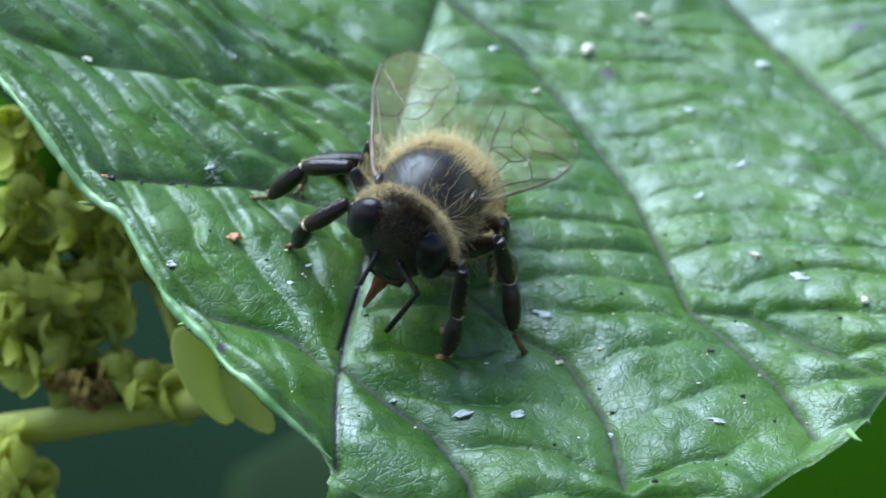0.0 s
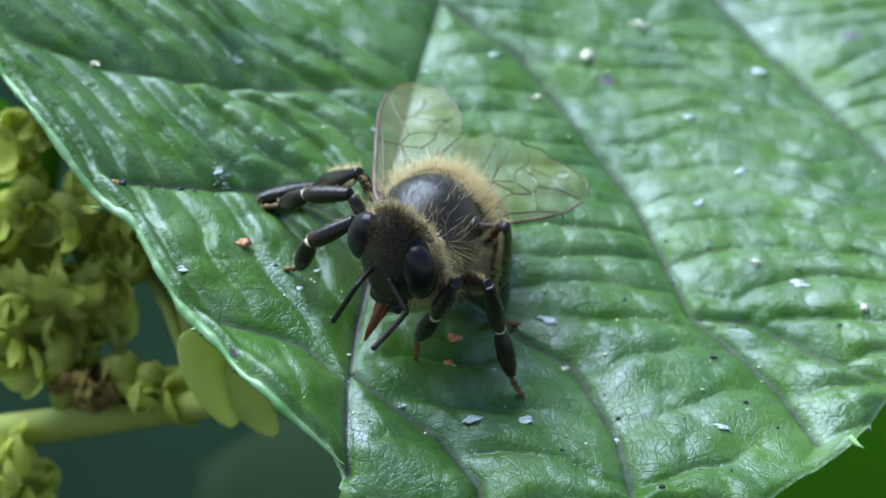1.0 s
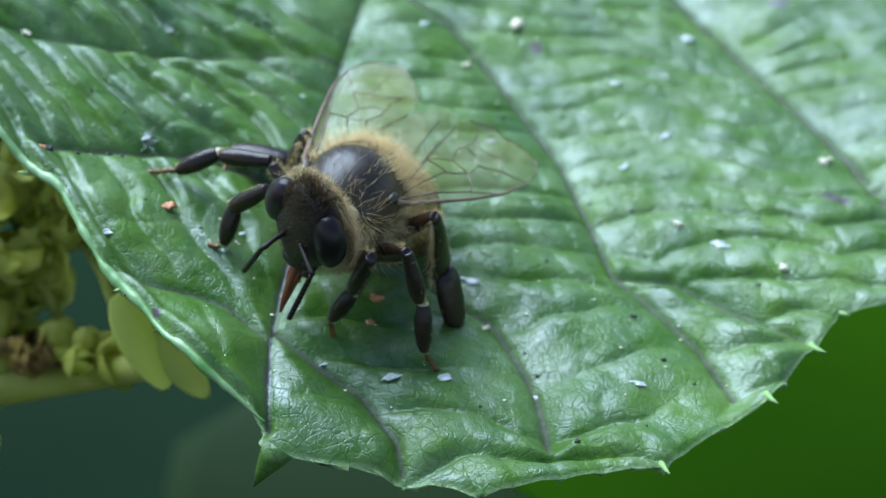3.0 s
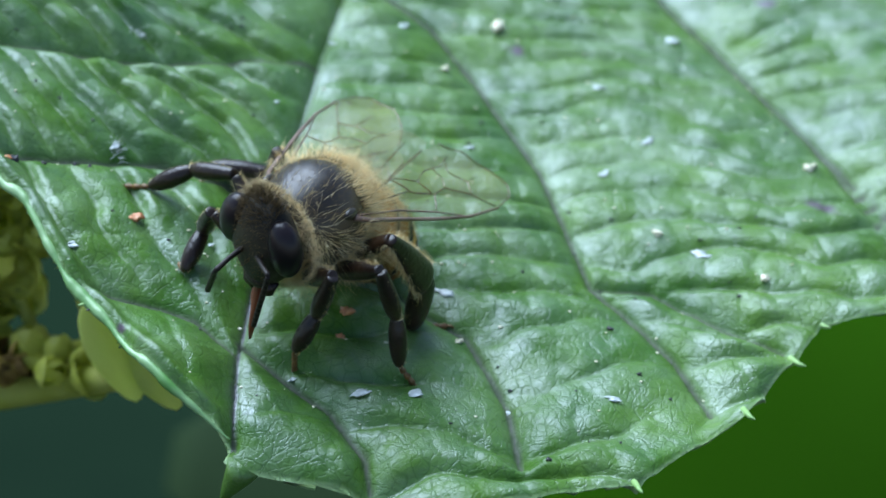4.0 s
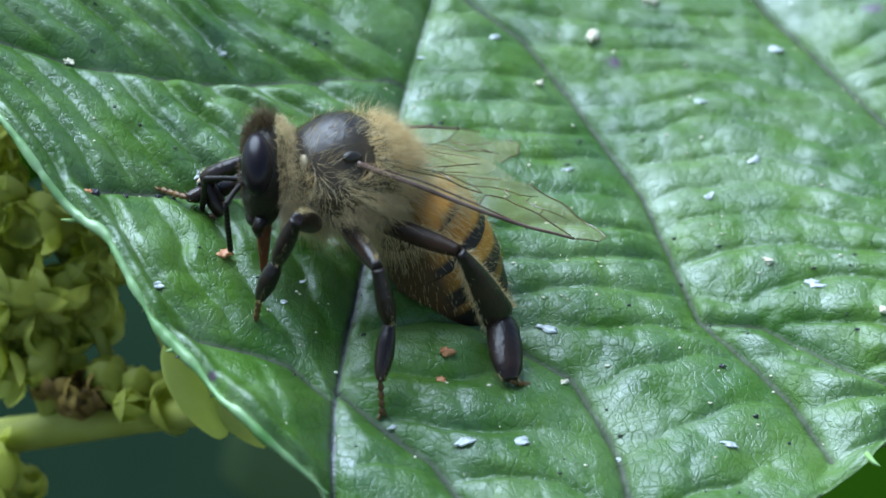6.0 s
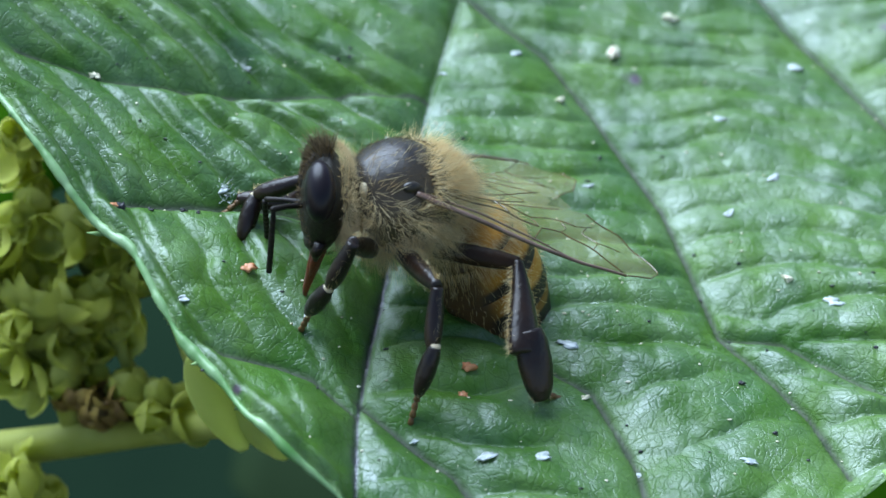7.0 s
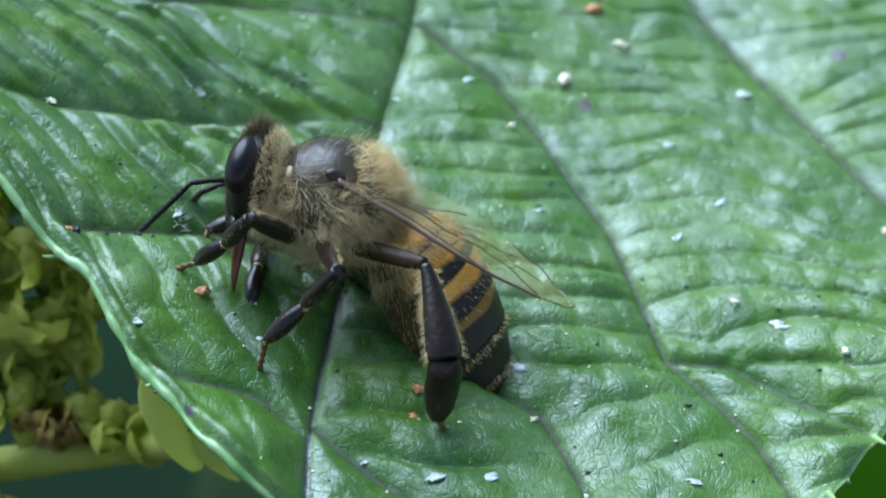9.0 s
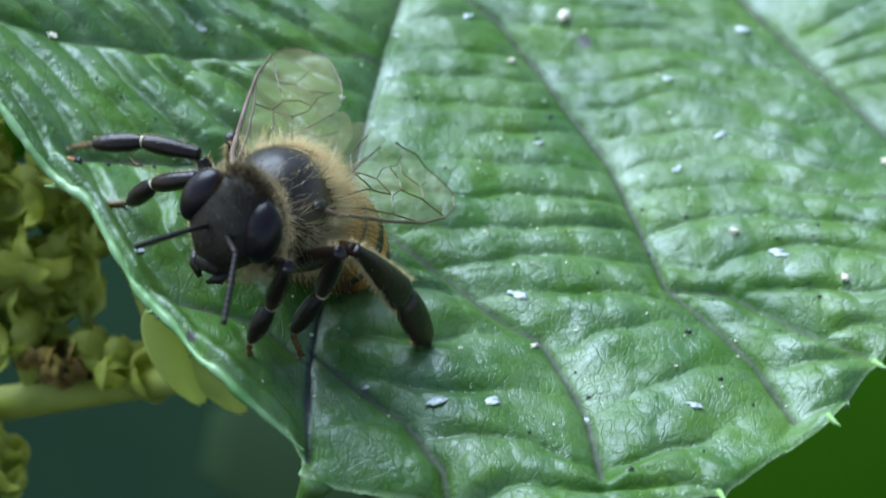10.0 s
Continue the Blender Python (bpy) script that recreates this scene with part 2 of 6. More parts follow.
def hairs(roots, ways, lengths, radius, bend, rng):
    """Thin tapering hairs: three-sided, in two pieces, bent along."""
    v, f = [], []
    a = np.array([0, 2.094, 4.189])
    for i, (p, w, h) in enumerate(zip(roots, ways, lengths)):
        w = w / np.linalg.norm(w)
        s = np.cross(w, rng.normal(size=3))
        s /= np.linalg.norm(s)
        t = np.cross(w, s)
        ring = np.cos(a)[:, None] * s + np.sin(a)[:, None] * t
        mid = p + w * h * 0.55 + bend[i] * h * 0.10
        tip = p + w * h + bend[i] * h * 0.38
        k = len(v) * 0 + i * 7
        v.append(p + ring * radius)
        v.append(mid + ring * radius * 0.75)
        v.append(tip[None])
        for j in range(3):
            m2 = (j + 1) % 3
            f.append((k + j, k + m2, k + 3 + m2, k + 3 + j))
            f.append((k + 3 + j, k + 3 + m2, k + 6))
    return np.concatenate(v), f


def value_noise(x, y, seed=0):
    """Smooth noise on the plane, about -1 to 1, one cell wide."""
    rng = np.random.default_rng(seed)
    g = rng.uniform(-1, 1, (64, 64))
    xi, yi = np.floor(x).astype(int), np.floor(y).astype(int)
    fx, fy = x - xi, y - yi
    fx, fy = fx * fx * (3 - 2 * fx), fy * fy * (3 - 2 * fy)
    q = lambda i, j: g[(xi + i) % 64, (yi + j) % 64]
    return (q(0, 0) * (1 - fx) + q(1, 0) * fx) * (1 - fy) + (q(0, 1) * (1 - fx) + q(1, 1) * fx) * fy


# ---------------------------------------------------------------- the leaf
# plan in millimetres: the midrib runs from the near tip away from the camera
BASE = [-0.498, -2.603, 1.407, 0.823, -0.266, 0.193]
MIDRIB = [(-1.9, -7.6), (-2.0, -4.2), (-1.7, -1.0), (-1.0, 4.0), (0.2, 12.0), (1.2, 17.0), (4.0, 40.0)]
SIDE_VEINS = {
    "a": [(1.3, 17.5), (4.5, 15.1), (6.2, 12.5), (8.6, 8.0), (9.5, 5.0), (10.3, 2.1), (12.0, 0.1), (13.2, -1.6), (14.2, -4.0)],
    "b": [(6.0, 30.0), (12.4, 21.5), (14.0, 18.4), (16.0, 15.4), (19.1, 10.5), (22.0, 5.0)],
    "c": [(-1.0, 4.0), (0.8, 2.6), (2.7, 1.2), (4.1, -0.1), (5.8, -1.1), (6.7, -3.1), (7.2, -4.3), (7.6, -7.0)],
    "d": [(-2.0, -3.2), (-0.1, -4.7), (1.2, -5.6), (2.4, -7.3), (2.6, -8.4)],
    "e": [(-10.2, 2.5), (-7.9, 3.3), (-5.5, 4.2), (-3.0, 4.3), (-1.2, 3.2)],
    "f": [(-14.0, 7.6), (-11.0, 7.8), (-9.2, 8.4), (-6.8, 9.0), (-3.5, 10.2), (0.1, 11.5)],
    "g": [(-18.0, 12.5), (-12.0, 13.0), (-6.0, 15.5), (1.0, 17.0)],
    "h": [(-6.9, -2.5), (-4.7, -2.4), (-3.4, -2.7), (-2.0, -3.8)],
    "i": [(10.3, 2.1), (12.5, 2.0), (15.0, 0.2), (17.0, -1.0)],
    "j": [(19.1, 10.5), (21.0, 6.0), (22.5, 1.0)],
}
LEFT_EDGE = [(5.1, -9.6), (3.4, -8.95), (1.9, -8.58), (0.2, -8.45), (-1.5, -8.32), (-2.2, -8.05), (-2.0, -7.5), (-2.8, -7.05), (-4.1, -6.35), (-5.3, -5.25), (-6.2, -4.0), (-7.0, -3.15), (-7.7, -2.5), (-8.5, -1.3), (-9.4, 0.2),
             (-10.4, 0.95), (-11.4, 1.75), (-13.1, 3.6), (-16.0, 7.5), (-20.0, 14.0), (-24.0, 25.0), (-22.0, 45.0), (0.0, 68.0)]
RIGHT_EDGE = [(5.3, -9.6), (7.4, -9.0), (9.5, -8.35), (11.4, -7.9), (12.3, -7.1), (13.6, -5.8), (15.3, -4.5), (16.1, -3.2), (17.3, -1.55), (18.4, 0.1), (21.0, 0.6), (25.0, 1.5), (33.0, 10.0), (36.0, 25.0), (30.0, 45.0), (8.0, 68.0)]


BLEMISHES = [(-5.75, -4.35, 0.22, 0.12, -40), (19.0, 6.2, 0.8, 0.45, -35), (7.75, 14.2, 0.45, 0.35, -20), (18.1, 18.15, 0.5, 0.4, 0)]


def line_distance(x, y, line):
    best = np.full(x.shape, 1e9)
    for (ax, ay), (bx, by) in zip(line[:-1], line[1:]):
        dx, dy = bx - ax, by - ay
        t = np.clip(((x - ax) * dx + (y - ay) * dy) / (dx * dx + dy * dy), 0, 1)
        best = np.minimum(best, np.hypot(x - ax - t * dx, y - ay - t * dy))
    return best


def leaf_base(x, y):
    """The large form: a shallow trough that rises to one side; flattened far from the bee."""
    u, v = np.clip(np.asarray(x, float), -16, 22) / 10, np.clip(np.asarray(y, float), -12, 26) / 10
    b = BASE
    return b[0] + b[1] * u + b[2] * v + b[3] * u * u + b[4] * u * v + b[5] * v * v


def leaf_height(x, y):
    x, y = np.asarray(x, float), np.asarray(y, float)
    z = leaf_base(x, y)
    mid = line_distance(x, y, MIDRIB)
    near = mid.copy()
    for k in SIDE_VEINS:
        near = np.minimum(near, line_distance(x, y, SIDE_VEINS[k]) + (0.5 * np.clip((x + 6) / 5, 0, 1) if k in "fg" else 0))
    z = z + 0.54 * (1 - np.exp(-near / 1.2)) - 0.13 * np.exp(-(near / 0.16) ** 2)
    # the lobe beside the tip bulges
    z = z + 0.55 * np.exp(-((x + 3.7) / 1.3) ** 2 - ((y + 5.2) / 1.5) ** 2)
    mx = np.interp(y, [p[1] for p in MIDRIB], [p[0] for p in MIDRIB])
    right = 1 / (1 + np.exp(-(x - mx) / 0.6))
    wob = 0.55 * value_noise(x / 4.1 + 40, y / 3.1 + 40, 1) + 0.24 * value_noise(x / 1.7, y / 1.3, 2)
    # rungs on the right climb from one side vein and sink towards the next
    vein_a = SIDE_VEINS["a"][::-1]
    past = np.clip(x - 3.7 - np.interp(y, [p[1] for p in vein_a], [p[0] for p in vein_a]), 0, 5)
    arch = y - 0.17 * x + 0.06 * past ** 2
    yr = np.clip(arch, -10, 9)
    wide = 1.95 - 0.06 * yr
    pr = -np.log(wide) / 0.06 + (arch - yr) / wide + 0.75 * wob + 0.35
    # rungs on the left fan out from steep near the tip to shallow farther up
    pl = 0.4171 * x + 0.2147 * y + -0.0099 * x * x + -0.0209 * x * y + 0.0129 * y * y + 0.7 * wob
    lean = pl - np.floor(pl)
    lean = np.where(lean < 0.3, lean / 0.6, 0.5 + (lean - 0.3) / 1.4)
    rung_r, rung_l = np.abs(np.sin(np.pi * pr)), np.abs(np.sin(np.pi * lean))
    cross_r = np.abs(np.sin(np.pi * ((x + 0.25 * y) / 1.7 + 1.2 * wob + 0.37 * np.floor(pr))))
    cross_l = np.abs(np.sin(np.pi * ((y - 0.9 * x) / 2.0 + 1.2 * wob + 0.37 * np.floor(pl))))
    amp = np.clip(near / 0.8, 0, 1) * (0.75 + 0.6 * value_noise(x / 2.6 + 9, y / 2.6 + 9, 8))
    quilt = right * ((0.17 * wide * rung_r ** 0.6 + 0.14 * np.sqrt(cross_r * rung_r)) + 0.05 * np.abs(np.sin(np.pi * (2 * pr + 0.8 * wob)))) + (1 - right) * (0.42 * rung_l ** 0.8 + 0.11 * np.sqrt(cross_l * rung_l))
    amp = amp * (1 - 0.5 * right * np.clip((y - 3) / 8, 0, 1))
    z = z + amp * (quilt - 0.2) + (1 - right) * amp * 0.045 * np.abs(np.sin(np.pi * (pl * 2.0 + 0.6 * wob)))
    z = z + 0.06 * value_noise(x / 1.1, y / 1.1, 3) + 0.026 * value_noise(x / 0.45, y / 0.45, 4)
    return z


def leaf():
    rows_y = np.concatenate([np.linspace(-9.6, 22, 345), np.linspace(22.4, 68, 50)])
    ly, lx = np.array([p[1] for p in LEFT_EDGE]), np.array([p[0] for p in LEFT_EDGE])
    ry, rx = np.array([p[1] for p in RIGHT_EDGE]), np.array([p[0] for p in RIGHT_EDGE])
    xl, xr = np.interp(rows_y, ly, lx), np.interp(rows_y, ry, rx)
    xl = xl + 0.03 * np.sin(rows_y * 7.0) * np.clip((rows_y + 7) / 3, 0, 1)
    cols = np.concatenate([np.linspace(-25, -13.6, 36), np.linspace(-13.5, 20.5, 310), np.linspace(20.8, 37, 50)])
    n = len(cols)
    X = np.clip(cols[None], xl[:, None], xr[:, None])
    Y = np.repeat(rows_y[:, None], n, 1)
    x, y = X.ravel(), Y.ravel()
    z = leaf_height(x, y)
    edge = np.minimum(line_distance(x, y, LEFT_EDGE), line_distance(x, y, RIGHT_EDGE))
    left_edge = line_distance(x, y, LEFT_EDGE[7:])
    # the margin is a thin rolled rim
    z = z - 0.22 * np.exp(-edge / 0.2) + 0.35 * np.exp(-((left_edge - 0.35) / 0.3) ** 2)
    # near the tip the blade bends down
    z = z - 0.16 * np.clip(-6.2 - y, 0, 4) ** 2 * np.clip((6 - x) / 6, 0, 1)
    m = len(rows_y)
    idx = np.arange(m * n).reshape(m, n)
    faces = np.stack([idx[:-1, :-1], idx[:-1, 1:], idx[1:, 1:], idx[1:, :-1]], -1).reshape(-1, 4)
    whole = (X[:-1, 1:] - X[:-1, :-1]) + (X[1:, 1:] - X[1:, :-1]) > 1e-6
    faces = faces[whole.ravel()]
    root = empty("leaf")
    tagged(root, "large glossy green leaf with sunken veins and toothed margin", "leaf")
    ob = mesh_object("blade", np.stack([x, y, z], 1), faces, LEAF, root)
    rib = line_distance(x, y, MIDRIB) * (1 + 0.4 * value_noise(x / 0.35, y / 0.35, 17))
    near = np.full(len(x), 9.0)
    for k in SIDE_VEINS:
        near = np.minimum(near, line_distance(x, y, SIDE_VEINS[k]) * (1.6 if k in "fghij" else 1.0))
    near = near * (1 + 0.35 * value_noise(x / 0.5, y / 0.5, 7))
    spot = np.zeros(len(x))
    for cx, cy, long, short, turn in BLEMISHES:
        a = radians(turn)
        du, dv = (x - cx) * math.cos(a) + (y - cy) * math.sin(a), (y - cy) * math.cos(a) - (x - cx) * math.sin(a)
        spot = np.maximum(spot, np.exp(-(du / long) ** 2 - (dv / short) ** 2))
    spot = spot * (0.85 + 0.5 * value_noise(x / 0.4, y / 0.4, 12))
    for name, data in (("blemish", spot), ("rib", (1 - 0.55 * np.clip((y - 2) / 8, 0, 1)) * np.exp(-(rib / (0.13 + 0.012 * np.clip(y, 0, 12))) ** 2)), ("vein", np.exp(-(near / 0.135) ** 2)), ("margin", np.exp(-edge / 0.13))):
        at = ob.data.attributes.new(name, "FLOAT", "POINT")
        at.data.foreach_set("value", data.astype(np.float32))
    sol = ob.modifiers.new("thickness", "SOLIDIFY")
    sol.thickness, sol.offset = 0.22 * MM, -1
    # the left margin is rolled into a pale, uneven bead
    line = np.array(LEFT_EDGE[6:20])
    along = np.concatenate([[0], np.cumsum(np.hypot(*np.diff(line, axis=0).T))])
    d = np.linspace(0, along[-1], 260)
    bx, by = np.interp(d, along, line[:, 0]), np.interp(d, along, line[:, 1])
    for _ in range(3):
        bx[1:-1], by[1:-1] = (bx[:-2] + 2 * bx[1:-1] + bx[2:]) / 4, (by[:-2] + 2 * by[1:-1] + by[2:]) / 4
    bz = leaf_height(bx, by)
    bz = np.convolve(np.pad(bz, 6, mode="edge"), np.ones(13) / 13, "valid") - 0.16
    thick = 0.165 + 0.08 * value_noise(d / 0.8, d * 0, 31) + 0.02 * value_noise(d / 0.25, d * 0, 32)
    thick *= np.clip(d / 1.5, 0.15, 1)
    mesh_object("rim", *tube(np.stack([bx, by, bz], 1), thick, 10), RIM, root, "pale rolled margin")
    # teeth of the margin
    for x0, y0, ang, size in ((-10.5, 1.0, 195, 0.65), (-7.0, -3.25, 225, 0.5), (11.45, -7.95, -70, 0.55), (15.4, -4.5, -62, 0.6), (17.4, -1.55, -48, 0.6), (18.5, 0.15, -45, 0.5)):
        a = radians(ang)
        p = np.array([[x0 - 0.35 * math.cos(a), y0 - 0.35 * math.sin(a), 0], [x0 + 0.2 * size * math.cos(a), y0 + 0.2 * size * math.sin(a), 0.02], [x0 + 0.7 * size * math.cos(a), y0 + 0.7 * size * math.sin(a), 0.12]])
        p[:, 2] += float(leaf_height(x0, y0)) - 0.25
        v, f = tube(p, [0.14, 0.085, 0.02], 8)
        mesh_object("tooth", v, f, TOOTH, root, "pale pointed tooth")
    # the drawn-out tip hangs down
    zt = float(leaf_height(-1.7, -8.0)) - 0.5
    mesh_object("tip", *tube(np.array([[-1.5, -8.0, zt - 0.25], [-1.75, -8.05, zt - 0.7], [-2.1, -8.1, zt - 1.3], [-2.4, -8.15, zt - 1.9]]), [0.62, 0.48, 0.26, 0.03], 12), LEAF, root, "pointed drooping tip")
    return root


leaf()


# ---------------------------------------------------------------- specks on the leaf
def blob(name, material, x, y, rx, ry, rz, turn, label, seed, lift=0.0):
    rng = np.random.default_rng(seed)
    v, f = ellipsoid((rx, ry, rz), (0, 0, 0), 20, 12)
    lump = 1 + 0.6 * value_noise(v[:, 0] / rx * 1.7 + seed, v[:, 1] / ry * 1.7 + v[:, 2] / rz, seed) + 0.38 * value_noise(v[:, 0] / rx * 4 + seed, v[:, 1] / ry * 4, seed + 1)
    v = v * lump[:, None]
    ob = mesh_object(name, v, f, material)
    ob.matrix_basis = mm(x, y, float(leaf_height(x, y)) + rz * 0.45 + lift, 0, 0, turn)
    tagged(ob, label, "speck", "specks on the leaf")
    return ob


SPECKS = [
    ("w", 2.28, -5.0, 0.40, 30), ("w", 4.02, -4.72, 0.40, 25), ("w", -7.68, -1.03, 0.38, 20), ("w", 4.96, 0.7, 0.40, -20), ("w", 3.36, 14.7, 0.28, 10),
    ("c", 7.1, 15.3, 0.38, 80), ("c", 9.42, 17.65, 0.32, 0), ("c", 5.05, 12.55, 0.24, 10), ("w", 0.7, 13.0, 0.2, 0), ("w", -0.1, -4.4, 0.2, 40), ("w", 10.96, 12.44, 0.28, 0),
    ("o", -5.68, 0.8, 0.26, 0), ("o", 8.41, 19.4, 0.38, 20), ("o", 1.48, -2.45, 0.22, 0), ("o", 1.6, -1.45, 0.28, 15), ("w", 12.8, 9.7, 0.3, 35), ("w", 14.3, 3.5, 0.42, -10),
    ("b", 10.85, -0.36, 0.14, 0), ("b", 14.4, 4.25, 0.09, 0), ("b", -1.1, -0.9, 0.1, 0), ("b", 11.79, -2.69, 0.12, 0), ("b", 15.6, 1.4, 0.09, 0), ("b", 8.5, -7.2, 0.12, 0),
    ("b", 7.3, -3.5, 0.1, 0), ("b", -9.95, 2.05, 0.24, 70), ("b", -9.0, 2.45, 0.1, 0), ("b", -8.0, 2.93, 0.12, 0), ("b", -7.5, 2.95, 0.09, 0), ("o", -10.15, 1.95, 0.16, 0),
    ("c", 16.62, 2.2, 0.2, 40), ("c", -11.38, 7.85, 0.24, -30), ("c", 5.53, -1.5, 0.18, 0), ("c", 12.84, 4.46, 0.2, 0), ("w", 10.8, -4.04, 0.32, -20), ("w", 7.25, -4.3, 0.2, 0),
    ("w", -6.75, 4.3, 0.26, 65), ("w", -6.5, 3.75, 0.18, 10), ("w", -6.3, 10.4, 0.22, 50), ("c", 18.95, 8.6, 0.28, 0), ("w", 14.1, 15.7, 0.4, 0), ("w", -3.2, 0.74, 0.2, 30), ("w", -3.72, -0.53, 0.18, 0), ("w", 5.93, 8.16, 0.22, 10), ("w", 11.02, 7.73, 0.26, 60), ("w", -1.28, 8.72, 0.18, 0),
]


def specks():
    kinds = {"w": (WHITE, "white_fleck", "small white glistening fleck lying on the leaf"), "b": (BLACK, "black_speck", "tiny black speck lying on the leaf"),
             "o": (ORANGE, "orange_grain", "rounded orange-brown grain lying on the leaf"), "c": (CREAM, "cream_grain", "cream-coloured crumb lying on the leaf")}
    for i, (k, x, y, s, turn) in enumerate(SPECKS):
        material, name, label = kinds[k]
        flat = 0.42 if k == "w" else 0.8
        long = 1.75 if k == "w" else 1.2
        s = s * (0.58 if k == "w" else 0.85)
        blob(name, material, x, y, s * long * 0.8, s * 0.7, s * flat * 0.6, turn, label, i + 3)
    # two tufts of white down caught on the ridges
    for x, y, count in ((-6.65, 4.15, 34), (-6.4, 10.3, 22)):
        g = np.random.default_rng(int(100 + count))
        roots = np.stack([x + g.normal(0, 0.14, count), y + g.normal(0, 0.16, count)], 1)
        roots = np.column_stack([roots, leaf_height(roots[:, 0], roots[:, 1]) + 0.05])
        ways = np.column_stack([g.normal(0.25, 0.8, count), g.normal(0.3, 0.8, count), g.uniform(0.0, 0.5, count)])
        v, f = hairs(roots, ways, g.uniform(0.2, 0.6, count), 0.014, g.normal(0, 0.4, (count, 3)), g)
        tagged(mesh_object("down_tuft", v, f, WHITE), "small tuft of white plant down on the leaf", "down", "specks on the leaf")
    # countless smaller dust, some pale, some black
    rng = np.random.default_rng(21)
    for name, material, count, size, label in (("pale_dust", CREAM, 190, 0.036, "fine pale dust scattered on the leaf"), ("dark_dust", BLACK, 120, 0.036, "fine black dust scattered on the leaf")):
        out = []
        for _ in range(count):
            x, y = rng.uniform(-11, 19), rng.uniform(-6, 20)
            if y < -4 and (x < -4 or x > 12) or x < -8 and y < 2.5 or x > 15 and y < 1.5:
                continue
            r = size * rng.uniform(0.5, 1.6)
            out.append(ellipsoid((r * rng.uniform(0.8, 2.0), r, r * 0.6), (x, y, float(leaf_height(x, y)) + 0.02), 7, 5))
        tagged(mesh_object(name, *merge(out), material), label, "dust", kind="stuff")


specks()


# ---------------------------------------------------------------- the bee
# its own space: x ahead, y to its left, z up; origin in the middle of the thorax
PARTS = {}
RNG = np.random.default_rng(5)


def surface_points(radii, centre, count, keep, rng):
    p = rng.normal(size=(count * 4, 3))
    p /= np.linalg.norm(p, axis=1)[:, None]
    p = p[keep(p, rng)][:count]
    n = p / np.array(radii)
    n /= np.linalg.norm(n, axis=1)[:, None]
    return p * radii + np.array(centre), n


